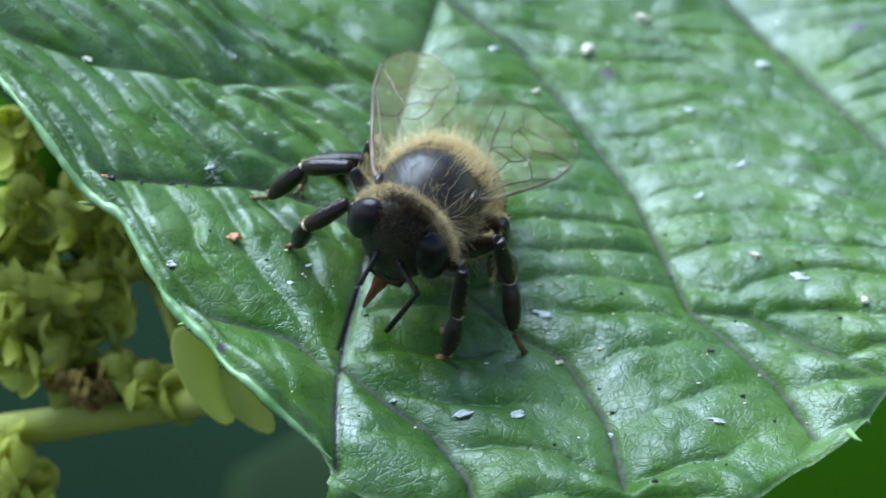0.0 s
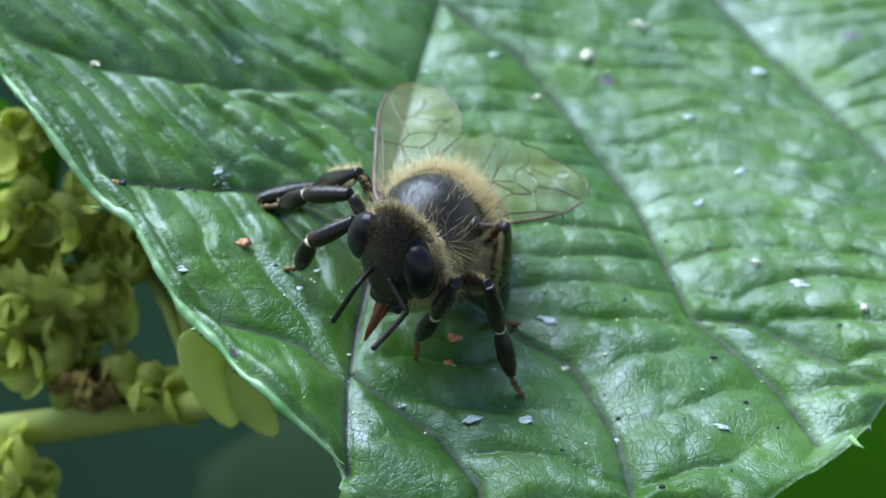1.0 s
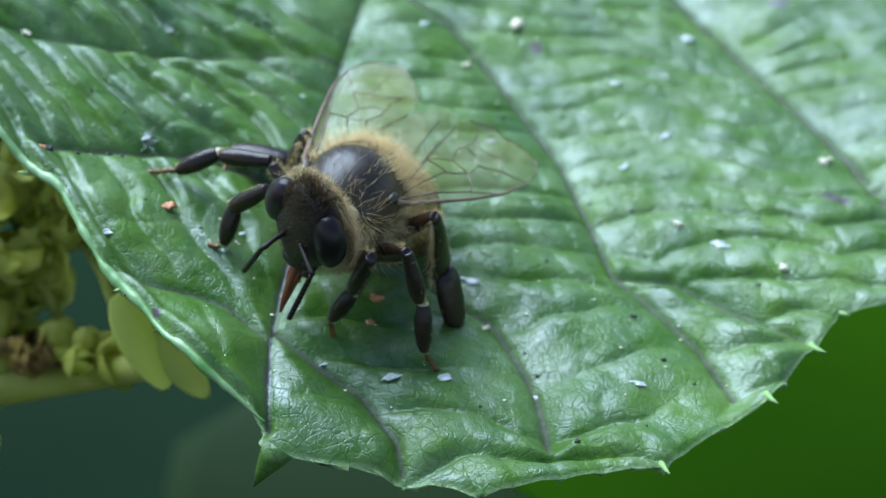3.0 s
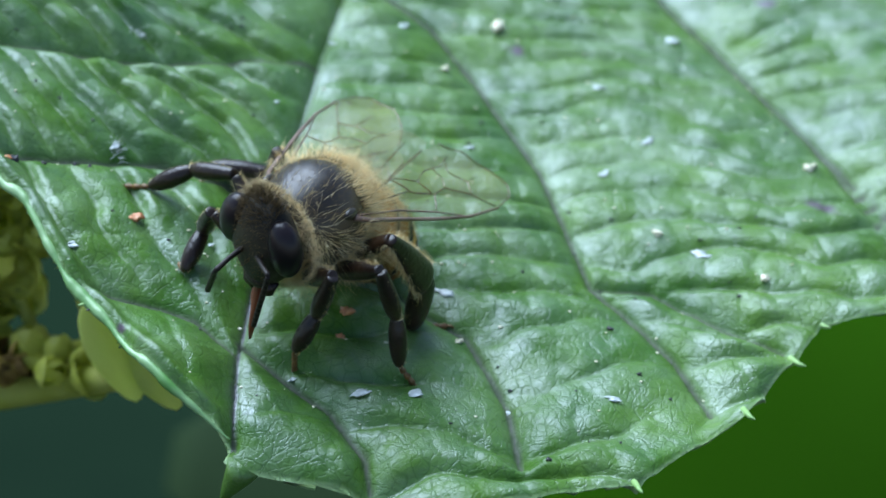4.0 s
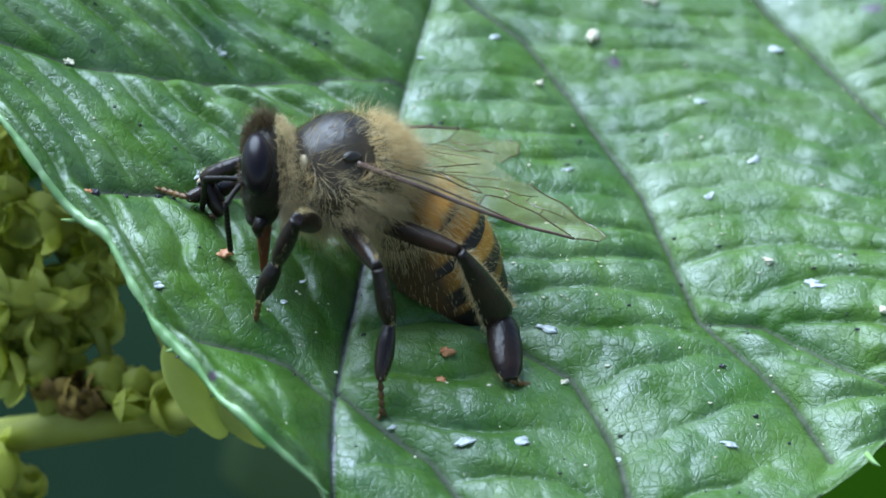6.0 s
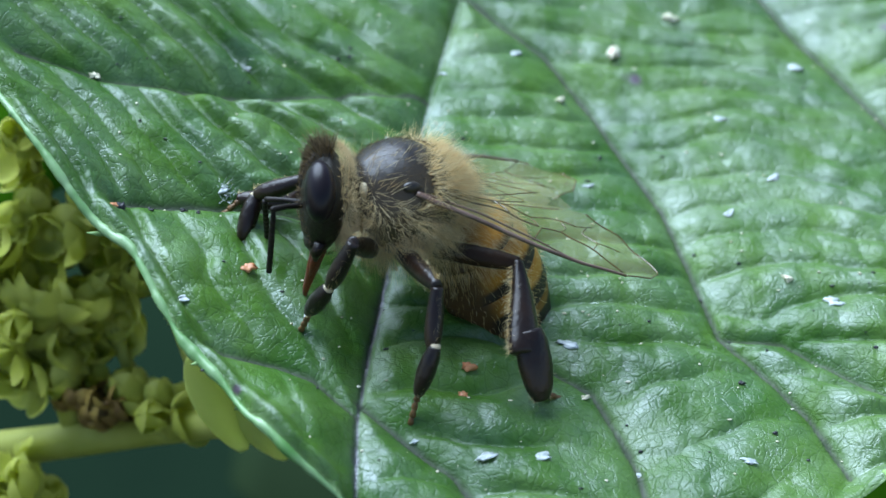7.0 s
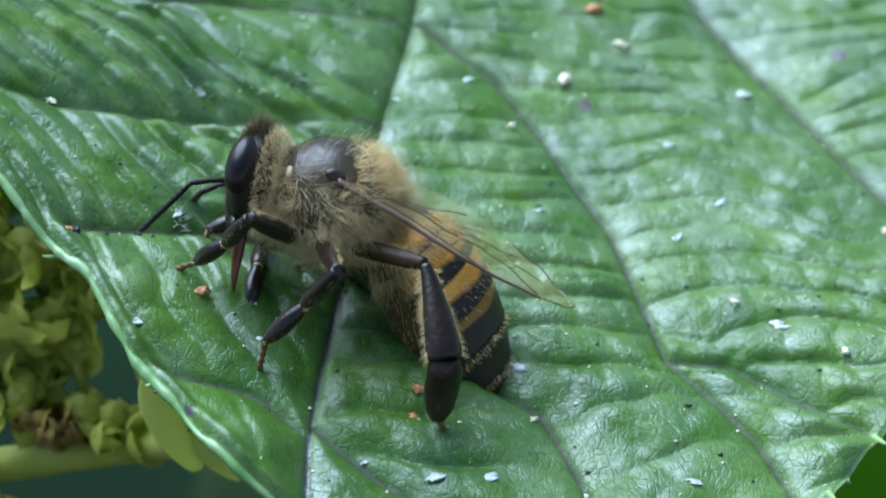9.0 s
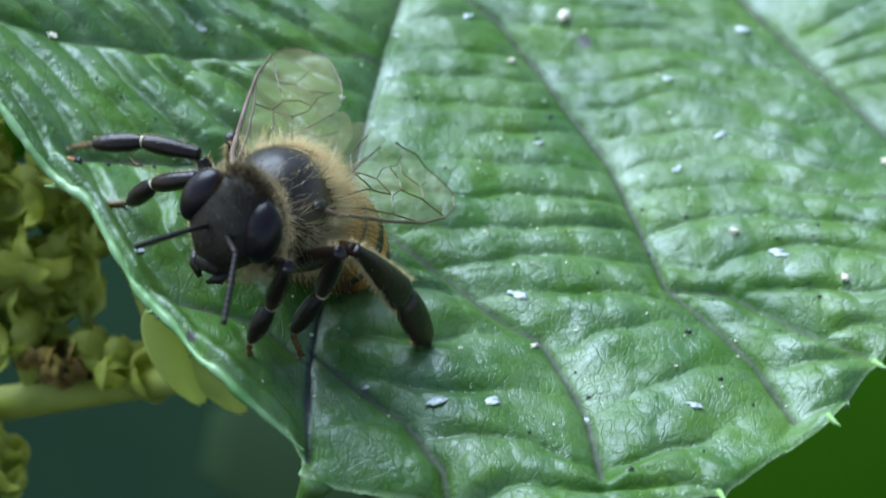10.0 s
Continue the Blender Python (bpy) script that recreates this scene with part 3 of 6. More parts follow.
def thorax(bee):
    v, f = ellipsoid((2.2, 1.85, 1.85), (0, 0, 0), 40, 26)
    # narrower ahead, with the shield of the back raised
    v[:, 1] *= 1 - 0.10 * np.clip(v[:, 0] / 2.2, 0, 1) ** 2
    v[:, 2] += 0.18 * np.exp(-((v[:, 0] - 0.3) / 1.1) ** 2) * (v[:, 2] > 0) * np.clip(v[:, 2] / 1.8, 0, 1)
    body = mesh_object("thorax", v, f, THORAX, bee, "dark shiny thorax with a bald back")
    p = v / np.array([2.2, 1.85, 1.9])
    pile = 1 - np.exp(-(((p[:, 0] - 0.24) / 0.74) ** 2 + (p[:, 1] / 0.80) ** 2) ** 3) * (p[:, 2] > 0)
    at = body.data.attributes.new("pile", "FLOAT", "POINT")
    at.data.foreach_set("value", pile.astype(np.float32))
    sv, sf = ellipsoid((0.55, 0.95, 0.42), (-1.45, 0, 1.02), 22, 14)
    mesh_object("scutellum", sv, sf, CUTICLE, body)
    for s in (1, -1):
        tv, tf = ellipsoid((0.34, 0.15, 0.2), (0.45, s * 1.66, 0.92), 14, 10)
        mesh_object("tegula", tv, tf, CUTICLE, body, "small dark wing cover scale")

    def keep(p, rng):
        bald = np.exp(-(((p[:, 0] - 0.24) / 0.74) ** 2 + (p[:, 1] / 0.80) ** 2) ** 3) * (p[:, 2] > 0)
        under = (p[:, 2] < -0.75)
        root = np.hypot(p[:, 0] * 2.2 - 0.35, p[:, 2] * 1.9 - 0.85) < 0.68
        # bare strips behind the collar and below the wing
        thin = np.exp(-((p[:, 0] - 0.50 - 0.08 * p[:, 2]) / 0.20) ** 4) * (np.abs(p[:, 1]) > 0.35) * (p[:, 2] > -0.55) * 0.93
        thin = np.maximum(thin, 0.8 * (value_noise(p[:, 0] * 6 + 20, p[:, 2] * 6 + p[:, 1] * 3 + 20, 66) < -0.08) * (np.abs(p[:, 1]) > 0.45))
        return ~root & (rng.random(len(p)) > thin) & (rng.random(len(p)) > 0.98 * bald) & (rng.random(len(p)) > 0.75 * under)

    r, n = surface_points((2.2, 1.85, 1.9), (0, 0, 0.02), 14000, keep, RNG)
    top = np.clip(n[:, 2], 0, 1)
    way = n * 1.0 + np.stack([-0.5 - 0.2 * top, 0 * top, 0.1 - 0.45 * (n[:, 2] < 0)], 1) + RNG.normal(0, 0.33, r.shape)
    # hairs lean together in tufts
    lean = np.stack([value_noise(r[:, 0] / 0.28 + 9 * k, r[:, 1] / 0.28 + r[:, 2] / 0.22, 50 + k) for k in range(3)], 1)
    way = way + 1.2 * lean
    length = RNG.uniform(0.45, 1.15, len(r)) * (1 - 0.25 * top)
    bend = RNG.normal(0, 0.6, r.shape) + np.array([-0.4, 0, -0.2])
    # brown over the shoulders, paler and greyer low on the sides, buff elsewhere
    brown = (n[:, 0] > 0.25) & (n[:, 0] < 0.85) & (n[:, 2] > 0.2) & (np.abs(n[:, 1]) < 0.6) & (RNG.random(len(r)) < 0.6)
    grey = ~brown & ((n[:, 2] < 0.25) & (n[:, 0] > -0.6) & (RNG.random(len(r)) < 0.6) | (n[:, 0] > 0.8))
    for pick, material, label in ((~brown & ~grey, FUR, "dense buff fur"), (brown, FUR_DARK, "brown fur of the shoulders"), (grey, FUR_PALE, "pale fur of the sides")):
        v, f = hairs((r - n * 0.02)[pick], way[pick], length[pick], 0.0052, bend[pick], RNG)
        tagged(mesh_object("fur", v, f, material, body, label), kind="stuff")
    for s in (1, -1):
        mesh_object("collar_lobe", *ellipsoid((0.12, 0.22, 0.26), (1.78, s * 0.86, 0.62), 14, 10), JOINT, body, "small pale collar lobe")
    # short velvet on the bald back
    r, n = surface_points((2.2, 1.85, 2.02), (0, 0, 0.02), 2400, lambda p, g: (p[:, 2] > 0.35), RNG)
    v, f = hairs(r - n * 0.03, n * 0.5 + np.array([-0.7, 0, 0]) + RNG.normal(0, 0.3, r.shape), RNG.uniform(0.08, 0.22, len(r)), 0.0045, RNG.normal(0, 0.3, r.shape), RNG)
    tagged(mesh_object("velvet", v, f, FUR_DARK, body, "short dark velvet"), kind="stuff")
    # tuft on the scutellum
    r, n = surface_points((0.6, 1.0, 0.46), (-1.45, 0, 1.02), 800, lambda p, g: p[:, 2] > -0.3, RNG)
    v, f = hairs(r, n + np.array([-0.5, 0, 0.35]) + RNG.normal(0, 0.3, r.shape), RNG.uniform(0.2, 0.45, len(r)), 0.007, RNG.normal(0, 0.5, r.shape), RNG)
    tagged(mesh_object("scutellum_fur", v, f, FUR, body, "pale buff tuft"), kind="stuff")


def head(bee):
    c = np.array([0.85, 0, -0.45])
    v, f = ellipsoid((0.80, 1.55, 1.72), (0, 0, 0), 36, 24)
    low = np.clip(-v[:, 2] / 1.75, 0, 1)
    v[:, 1] *= 1 - 0.42 * low ** 1.3
    v[:, 0] += 0.18 * low - 0.12 * np.clip(v[:, 2] / 1.7, 0, 1)
    v = v * 0.98
    hd = mesh_object("head", v + c, f, HEAD_SKIN, bee, "dark triangular head with short hairs")
    PARTS["head"] = hd
    for s in (1, -1):
        ev, ef = ellipsoid((0.5, 0.6, 1.02), (0, 0, 0), 28, 20)
        ev[:, 1] += s * 0.10 * (1 - (ev[:, 2] / 1.22) ** 2)
        rot = np.array(Euler((radians(s * 13), radians(-6), radians(s * 18))).to_matrix())
        mesh_object("compound_eye", ev @ rot.T + c + np.array([0.26, s * 1.17, 0.45]), ef, EYE, hd, "large glossy black compound eye")
        mv, mf = tube([(1.05, s * 0.55, -1.75), (1.2, s * 0.5, -2.1), (1.2, s * 0.15, -2.4)], [0.24, 0.2, 0.08], 10)
        mesh_object("mandible", mv, mf, LEG_DARK, hd, "dark brown mandible")
    lv, lf = ellipsoid((0.26, 0.5, 0.3), (1.3, 0, -1.78), 18, 12)
    mesh_object("labrum", lv, lf, HEAD_SKIN, hd)
    for x, y in ((0.85, 0.0), (0.68, 0.28), (0.68, -0.28)):
        ov, of = ellipsoid((0.13, 0.13, 0.1), (x, y, 1.22 if y == 0 else 1.26), 12, 8)
        mesh_object("ocellus", ov, of, EYE, hd)
    # hair: short over the face, a tuft on the crown, a pale ruff behind
    r, n = surface_points((0.84, 1.6, 1.74), tuple(c), 2300, lambda p, g: ((np.abs(p[:, 1]) < 0.5) & (p[:, 0] > -0.3)) & (g.random(len(p)) < 0.25 + 0.75 * (p[:, 2] > 0.45)), RNG)
    crown = np.clip((r[:, 2] - 0.4) / 1.0, 0, 1)
    v, f = hairs(r, n + np.array([0.1, 0, 0.25]) + RNG.normal(0, 0.35, r.shape), RNG.uniform(0.08, 0.17, len(r)) + 0.95 * crown ** 2 * RNG.uniform(0.3, 1, len(r)), 0.008, RNG.normal(0, 0.4, r.shape), RNG)
    tagged(mesh_object("face_hair", v, f, FUR_DARK, hd, "short dark brown hair"), kind="stuff")
    r, n = surface_points((0.6, 1.78, 1.78), (0.35, 0, -0.45), 2600, lambda p, g: (p[:, 0] < 0.15) & (np.hypot(p[:, 1], p[:, 2]) > 0.6), RNG)
    v, f = hairs(r, n * np.array([0.2, 1, 1]) + RNG.normal(0, 0.3, r.shape), RNG.uniform(0.12, 0.36, len(r)), 0.006, RNG.normal(0, 0.4, r.shape), RNG)
    tagged(mesh_object("ruff", v, f, FUR_PALE, hd, "pale ruff of hair behind the eyes"), kind="stuff")
    # antennae: a shaft and a jointed whip
    sv, sf = tube([(0, 0, 0), (0.1, 0, 0), (0.7, 0, 0.03), (1.25, 0, 0), (1.36, 0, 0)], [0.09, 0.10, 0.085, 0.10, 0.07], 10)
    pts, rad_ = [], []
    for i in range(11):
        a = 2.5 * i / 11
        pts += [(a + 0.02, 0, 0), (a + 0.19, 0, 0), (a + 0.215, 0, 0)]
        q = 0.085 + 0.015 * min(i, 3) / 3
        rad_ += [q, q, q * 0.82]
    pts.append((2.52, 0, 0))
    rad_.append(0.03)
    fv, ff = tube(pts, rad_, 10)
    for s in "LR":
        PARTS["scape_" + s] = mesh_object("antenna_scape", sv, sf, ANTENNA, hd, "black antenna shaft")
        PARTS["flagellum_" + s] = mesh_object("antenna_flagellum", fv, ff, ANTENNA, hd, "black jointed antenna whip")
    pv = merge([tube([(-0.1, 0, 0), (0.3, 0, 0), (1.1, 0, 0.02), (1.9, 0, 0.05), (2.4, 0, 0.02)], [0.30, 0.27, 0.2, 0.12, 0.05], 12),
                tube([(0, 0.16, 0.05), (0.8, 0.17, 0.05), (1.5, 0.1, 0.04)], [0.12, 0.12, 0.04], 8), tube([(0, -0.16, 0.05), (0.8, -0.17, 0.05), (1.5, -0.1, 0.04)], [0.12, 0.12, 0.04], 8)])
    PARTS["proboscis"] = mesh_object("proboscis", *pv, PROBOSCIS, hd, "reddish brown proboscis touching the leaf")


def abdomen(bee):
    """Six overlapping rings, amber with dark hind bands, the last ones dark."""
    ab = empty("abdomen", bee)
    PARTS["abdomen"] = ab
    s_prof = [0.0, 0.35, 0.9, 1.7, 2.8, 4.0, 5.3, 6.4, 7.2, 7.65]
    r_prof = [0.35, 0.95, 1.45, 1.78, 1.95, 1.92, 1.65, 1.2, 0.68, 0.12]
    cuts = [0.0, 1.35, 2.6, 3.85, 5.1, 6.3, 7.65]
    n = 80
    ang = np.linspace(0, 2 * np.pi, n, endpoint=False)
    for k in range(6):
        s0, s1 = cuts[k], cuts[k + 1]
        ss = np.linspace(s0, s1 + (0.12 if k < 5 else 0), 28)
        secs, dark = [], []
        for s in ss:
            q = (s - s0) / (s1 - s0)
            r = 1.05 * np.interp(s, s_prof, r_prof) + 0.05 * q - (0.10 if q > 1.0 else 0)
            droop = -0.06 * s - 0.018 * s * s
            secs.append(np.stack([np.full(n, -s), r * np.cos(ang) * 1.02, r * np.sin(ang) * 0.95 + droop], 1))
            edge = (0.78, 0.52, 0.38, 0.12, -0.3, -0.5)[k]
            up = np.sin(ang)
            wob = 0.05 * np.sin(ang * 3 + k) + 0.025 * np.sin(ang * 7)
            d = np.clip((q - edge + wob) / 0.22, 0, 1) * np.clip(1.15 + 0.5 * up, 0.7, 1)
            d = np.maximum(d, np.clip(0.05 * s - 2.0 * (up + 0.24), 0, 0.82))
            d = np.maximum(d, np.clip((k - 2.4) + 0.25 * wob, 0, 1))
            if k == 0:
                d = np.maximum(d, np.clip(0.5 - q, 0, 1) * 1.2)
            dark.append(d)
        v, f = rings(secs, True)
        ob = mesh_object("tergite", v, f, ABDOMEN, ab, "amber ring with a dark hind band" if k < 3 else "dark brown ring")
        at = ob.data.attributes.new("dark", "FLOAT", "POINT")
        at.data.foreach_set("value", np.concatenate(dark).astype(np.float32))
    # hair: long and pale at the waist, thin bands behind
    roots, ways, lens = [], [], []
    for i in range(5000):
        s = RNG.choice([RNG.uniform(0.15, 1.5), RNG.uniform(0.2, 4.0), RNG.choice(cuts[4:6]) + RNG.uniform(0.0, 0.22)], p=[0.6, 0.25, 0.15])
        a = RNG.uniform(0, 2 * np.pi)
        r = 1.05 * np.interp(s, s_prof, r_prof) + 0.02
        roots.append((-s, r * np.cos(a) * 1.02, r * np.sin(a) * 0.95 - 0.06 * s - 0.018 * s * s))
        ways.append(np.array([-1.3, np.cos(a) * 0.8, np.sin(a) * 0.8]) + RNG.normal(0, 0.25, 3))
        lens.append(RNG.uniform(0.35, 0.8) if s < 1.5 else RNG.uniform(0.12, 0.3))
    v, f = hairs(np.array(roots), np.array(ways), lens, 0.007, RNG.normal(0, 0.4, (len(roots), 3)), RNG)
    tagged(mesh_object("abdomen_hair", v, f, FUR, ab, "thin buff hair"), kind="stuff")


def wings(bee):
    """A fore wing with its hind wing hooked on; x to the tip, y to the hind edge."""
    lead_x = [0, 0.6, 2.0, 4.0, 6.0, 7.6, 8.6, 9.05]
    lead_y = [0, -0.16, -0.26, -0.36, -0.40, -0.22, 0.15, 0.65]
    trail_x = [0, 0.8, 2.0, 3.6, 5.2, 6.6, 7.8, 8.7, 9.05]
    trail_y = [0.15, 0.45, 1.0, 1.75, 2.35, 2.6, 2.3, 1.6, 0.75]
    xs = np.concatenate([np.linspace(0, 8.2, 40), np.linspace(8.3, 9.04, 12)])
    a, b = np.interp(xs, lead_x, lead_y), np.interp(xs, trail_x, trail_y)
    w = np.linspace(0, 1, 14)
    gx = np.repeat(xs[:, None], 14, 1)
    gy = a[:, None] + (b - a)[:, None] * w[None]

    def lift(x, y):
        return 0.10 * np.sin(y * 2.4 + 0.4) * np.clip(x / 3, 0, 1) + 0.03 * np.sin(x * 1.1 + y) - 0.012 * (x - 4) ** 2 * 0.3 + 0.03 * np.sin(x * 3.4 - y * 3) * np.clip((y + 0.2) / 0.8, 0, 1)

    idx = np.arange(len(xs) * 14).reshape(len(xs), 14)
    faces = np.stack([idx[:-1, :-1], idx[:-1, 1:], idx[1:, 1:], idx[1:, :-1]], -1).reshape(-1, 4)
    fore = (np.stack([gx, gy, lift(gx, gy)], -1).reshape(-1, 3), faces)
    hx = np.linspace(0.2, 6.1, 26)
    ha = np.interp(hx, [0.2, 2, 4, 5.4, 6.1], [0.4, 0.9, 1.75, 2.3, 2.7])
    hb = np.interp(hx, [0.2, 1.0, 2.2, 3.6, 5.0, 5.8, 6.1], [0.5, 1.5, 2.5, 3.15, 3.3, 3.05, 2.75])
    qx = np.repeat(hx[:, None], 10, 1)
    qy = ha[:, None] + (hb - ha)[:, None] * np.linspace(0, 1, 10)[None]
    qi = np.arange(260).reshape(26, 10)
    qf = np.stack([qi[:-1, :-1], qi[:-1, 1:], qi[1:, 1:], qi[1:, :-1]], -1).reshape(-1, 4)
    hind = (np.stack([qx, qy, lift(qx, qy) - 0.07], -1).reshape(-1, 3), qf)
    lines = [
        ([(0, 0), (0.6, -0.16), (2.0, -0.26), (4.0, -0.36), (6.0, -0.40), (7.6, -0.22)], 0.11), ([(7.6, -0.22), (8.6, 0.15), (9.03, 0.65), (8.7, 1.6), (7.8, 2.3), (6.6, 2.6)], 0.036),
        ([(0, 0.08), (2.2, 0.06), (4.2, -0.12), (5.6, -0.35)], 0.05), ([(0, 0.1), (1.6, 0.5), (3.3, 0.75), (4.4, 0.55)], 0.04),
        ([(4.2, -0.1), (4.5, 0.5), (5.3, 0.75), (6.4, 0.35), (7.5, -0.15)], 0.034), ([(4.4, 0.55), (4.3, 1.2), (5.0, 1.6), (6.1, 1.75)], 0.03),
        ([(5.3, 0.75), (5.6, 1.2), (5.5, 1.7)], 0.028), ([(6.4, 0.35), (6.7, 0.9), (6.3, 1.5), (6.6, 2.0)], 0.028), ([(6.7, 0.9), (7.7, 1.2)], 0.024),
        ([(0, 0.15), (1.4, 0.75), (3.0, 1.45), (3.4, 0.75)], 0.036), ([(3.0, 1.45), (4.3, 1.2)], 0.03), ([(3.0, 1.45), (4.2, 2.0)], 0.026), ([(6.1, 1.75), (6.9, 2.2)], 0.024),
    ]
    hl = [([(0.2, 0.45), (2, 0.98), (4, 1.83), (5.6, 2.45)], 0.035), ([(0.4, 0.6), (2.0, 1.5), (3.6, 2.2), (4.8, 2.75)], 0.028), ([(2.0, 1.5), (2.9, 2.55)], 0.024), ([(3.6, 2.2), (3.2, 1.5)], 0.024)]

    def vein_mesh(ls, dz):
        out = []
        for pts, r in ls:
            p = np.array(pts, float)
            t = np.linspace(0, len(p) - 1, len(p) * 5)
            x, y = np.interp(t, range(len(p)), p[:, 0]), np.interp(t, range(len(p)), p[:, 1])
            thin = np.linspace(1, 0.45, len(t)) if r > 0.045 else np.full(len(t), 0.75)
            out.append(tube(np.stack([x, y, lift(x, y) + dz], 1), r * thin * 0.9, 6))
        return out

    fm, hm = vein_mesh(lines, 0.0), vein_mesh(hl, -0.07)
    for s in "lr":
        wing = mesh_object("wing", fore[0] * 1.045, fore[1], MEMBRANE, bee, "clear amber-tinted wing with brown veins")
        PARTS["wing_" + s] = wing
        mesh_object("hind_wing", hind[0] * 1.045, hind[1], MEMBRANE, wing, "clear smaller hind wing")
        for i, piece in enumerate(fm + hm):
            mesh_object("wing_vein", piece[0] * 1.045, piece[1], WING_EDGE if i in (0, 2) else WING_VEIN, wing, "dark leading edge of the wing" if i == 0 else "")


def shaft(length, stations, n=14, stout=1.22):
    """A limb along x: stations of (part of the length, half height across, half thickness, offset)."""
    a = np.linspace(0, 2 * np.pi, n, endpoint=False)
    q = np.array(stations, float)
    t = np.linspace(0, 1, 16)
    t = (1 - np.cos(np.pi * t)) / 2
    hy, hz, off = (np.interp(t, q[:, 0], q[:, k]) * (stout if k < 3 else 1) for k in (1, 2, 3))
    hy[0] *= 0.72
    hz[0] *= 0.72
    hy[-1] *= 0.72
    hz[-1] *= 0.72
    return rings([np.stack([np.full(n, u * length), y * np.cos(a) + o, z * np.sin(a)], 1) for u, y, z, o in zip(t, hy, hz, off)])


def fringe(length, half, count, size, rng, both=True, spread=1.0):
    roots, ways, lens = [], [], []
    for _ in range(count):
        u, side = rng.uniform(0.05, 0.98), rng.choice([-1, 1]) if both else 1
        w = np.interp(u, [0, 0.5, 1], half)
        a = rng.normal(0, 0.3 * spread) + (0 if side > 0 else np.pi)
        roots.append((u * length, 0.95 * w * np.cos(a), 0.3 * w * np.sin(a)))
        ways.append(np.array([0.7, np.cos(a), np.sin(a)]) + rng.normal(0, 0.2, 3))
        lens.append(rng.uniform(0.5, 1.0) * size)
    return hairs(np.array(roots), np.array(ways), lens, 0.008, rng.normal(0, 0.4, (count, 3)), rng)


def legs(bee):
    sizes = {"1": (2.2, 1.87, 1.57, 1.36), "2": (2.75, 2.0, 1.82, 1.4), "3": (2.9, 3.3, 2.4, 1.5)}
    for k, (fe, ti, me, ta) in sizes.items():
        hind = k == "3"
        rng = np.random.default_rng(int(k))
        femur = shaft(fe, [(0, 0.26, 0.26, 0), (0.3, 0.30, 0.26, 0), (0.7, 0.27, 0.22, 0), (1, 0.17, 0.16, 0)] if not hind else [(0, 0.26, 0.24, 0), (0.4, 0.29, 0.24, 0), (0.75, 0.26, 0.2, 0), (1, 0.18, 0.16, 0)])
        tibia = shaft(ti, [(0, 0.17, 0.16, 0), (0.2, 0.2, 0.19, 0), (0.5, 0.245, 0.23, 0), (0.8, 0.245, 0.23, 0), (1, 0.17, 0.15, 0)] if not hind else [(0, 0.16, 0.16, 0), (0.3, 0.29, 0.25, 0.05), (0.6, 0.43, 0.29, 0.03), (0.93, 0.51, 0.31, 0), (1, 0.46, 0.25, 0)], stout=1.22 if hind else 1.3)
        meta = shaft(me, [(0, 0.17, 0.15, 0), (0.25, 0.25, 0.22, 0), (0.55, 0.26, 0.24, 0), (0.8, 0.22, 0.2, 0), (1, 0.12, 0.11, 0)] if not hind else [(0, 0.36, 0.20, 0), (0.15, 0.47, 0.30, 0), (0.5, 0.50, 0.33, 0), (0.82, 0.40, 0.26, 0), (1, 0.20, 0.14, 0)], stout=1.22 if hind else 1.3)
        tarsus = []
        for i in range(4):
            a = ta * 0.86 * i / 4
            b = ta * 0.86 * (i + 1) / 4
            tarsus.append(tube([(a, 0, 0), (a + 0.1, 0, 0), (b - 0.04, 0, 0), (b + 0.02, 0, 0)], [0.06, 0.085, 0.12, 0.075], 8))
        for s in (1, -1):
            tarsus.append(tube([(ta * 0.84, 0, s * 0.03), (ta * 0.95, 0.02, s * 0.12), (ta, -0.05, s * 0.2)], [0.06, 0.05, 0.015], 6))
        tarsus = merge(tarsus)
        hair_f = fringe(fe, [0.28, 0.3, 0.2], 260, 0.3, rng, True, 1.6)
        hair_t = fringe(ti, [0.16, 0.4, 0.58] if hind else [0.14, 0.22, 0.2], 560 if hind else 240, 0.46 if hind else 0.22, rng, True, 0.9 if hind else 1.6)
        hair_m = fringe(me, [0.4, 0.46, 0.2] if hind else [0.15, 0.22, 0.14], 480 if hind else 220, 0.26 if hind else 0.2, rng, True, 1.6)
        jv = ellipsoid((0.11, 0.215, 0.195), (0, 0, 0), 12, 8)
        word = {"1": "front", "2": "middle", "3": "hind"}[k]
        for s in "LR":
            fo = mesh_object("femur", *femur, LEG_THIGH if hind else LEG_DARK, bee, "dark brown " + word + " thigh")
            tagged(mesh_object("femur_hair", *hair_f, FUR, fo, "buff hair"), kind="stuff")
            to = mesh_object("tibia", *tibia, LEG_DARK, bee, "broad shiny black hind shin" if hind else "shiny black " + word + " shin")
            tagged(mesh_object("tibia_fringe", *hair_t, FUR, to, "fringe of golden hairs"), kind="stuff")
            mo = mesh_object("metatarsus", *meta, LEG_DARK, bee, "broad brush-like hind foot joint" if hind else "dark " + word + " foot joint")
            tagged(mesh_object("metatarsus_fringe", *hair_m, FUR, mo, "short golden hairs"), kind="stuff")
            if not hind:
                mesh_object("joint", *jv, JOINT, mo, "pale joint membrane")
            ro = mesh_object("tarsus", *tarsus, LEG_BROWN, bee, "orange-brown clawed " + word + " foot")
            for part_name, ob in (("femur", fo), ("tibia", to), ("metatarsus", mo), ("tarsus", ro)):
                PARTS[s + k + "_" + part_name] = ob


def honey_bee():
    bee = empty("honey_bee")
    tagged(bee, "furry brown honey bee licking at the green leaf", "bee")
    PARTS["bee"] = bee
    thorax(bee)
    head(bee)
    abdomen(bee)
    wings(bee)
    legs(bee)


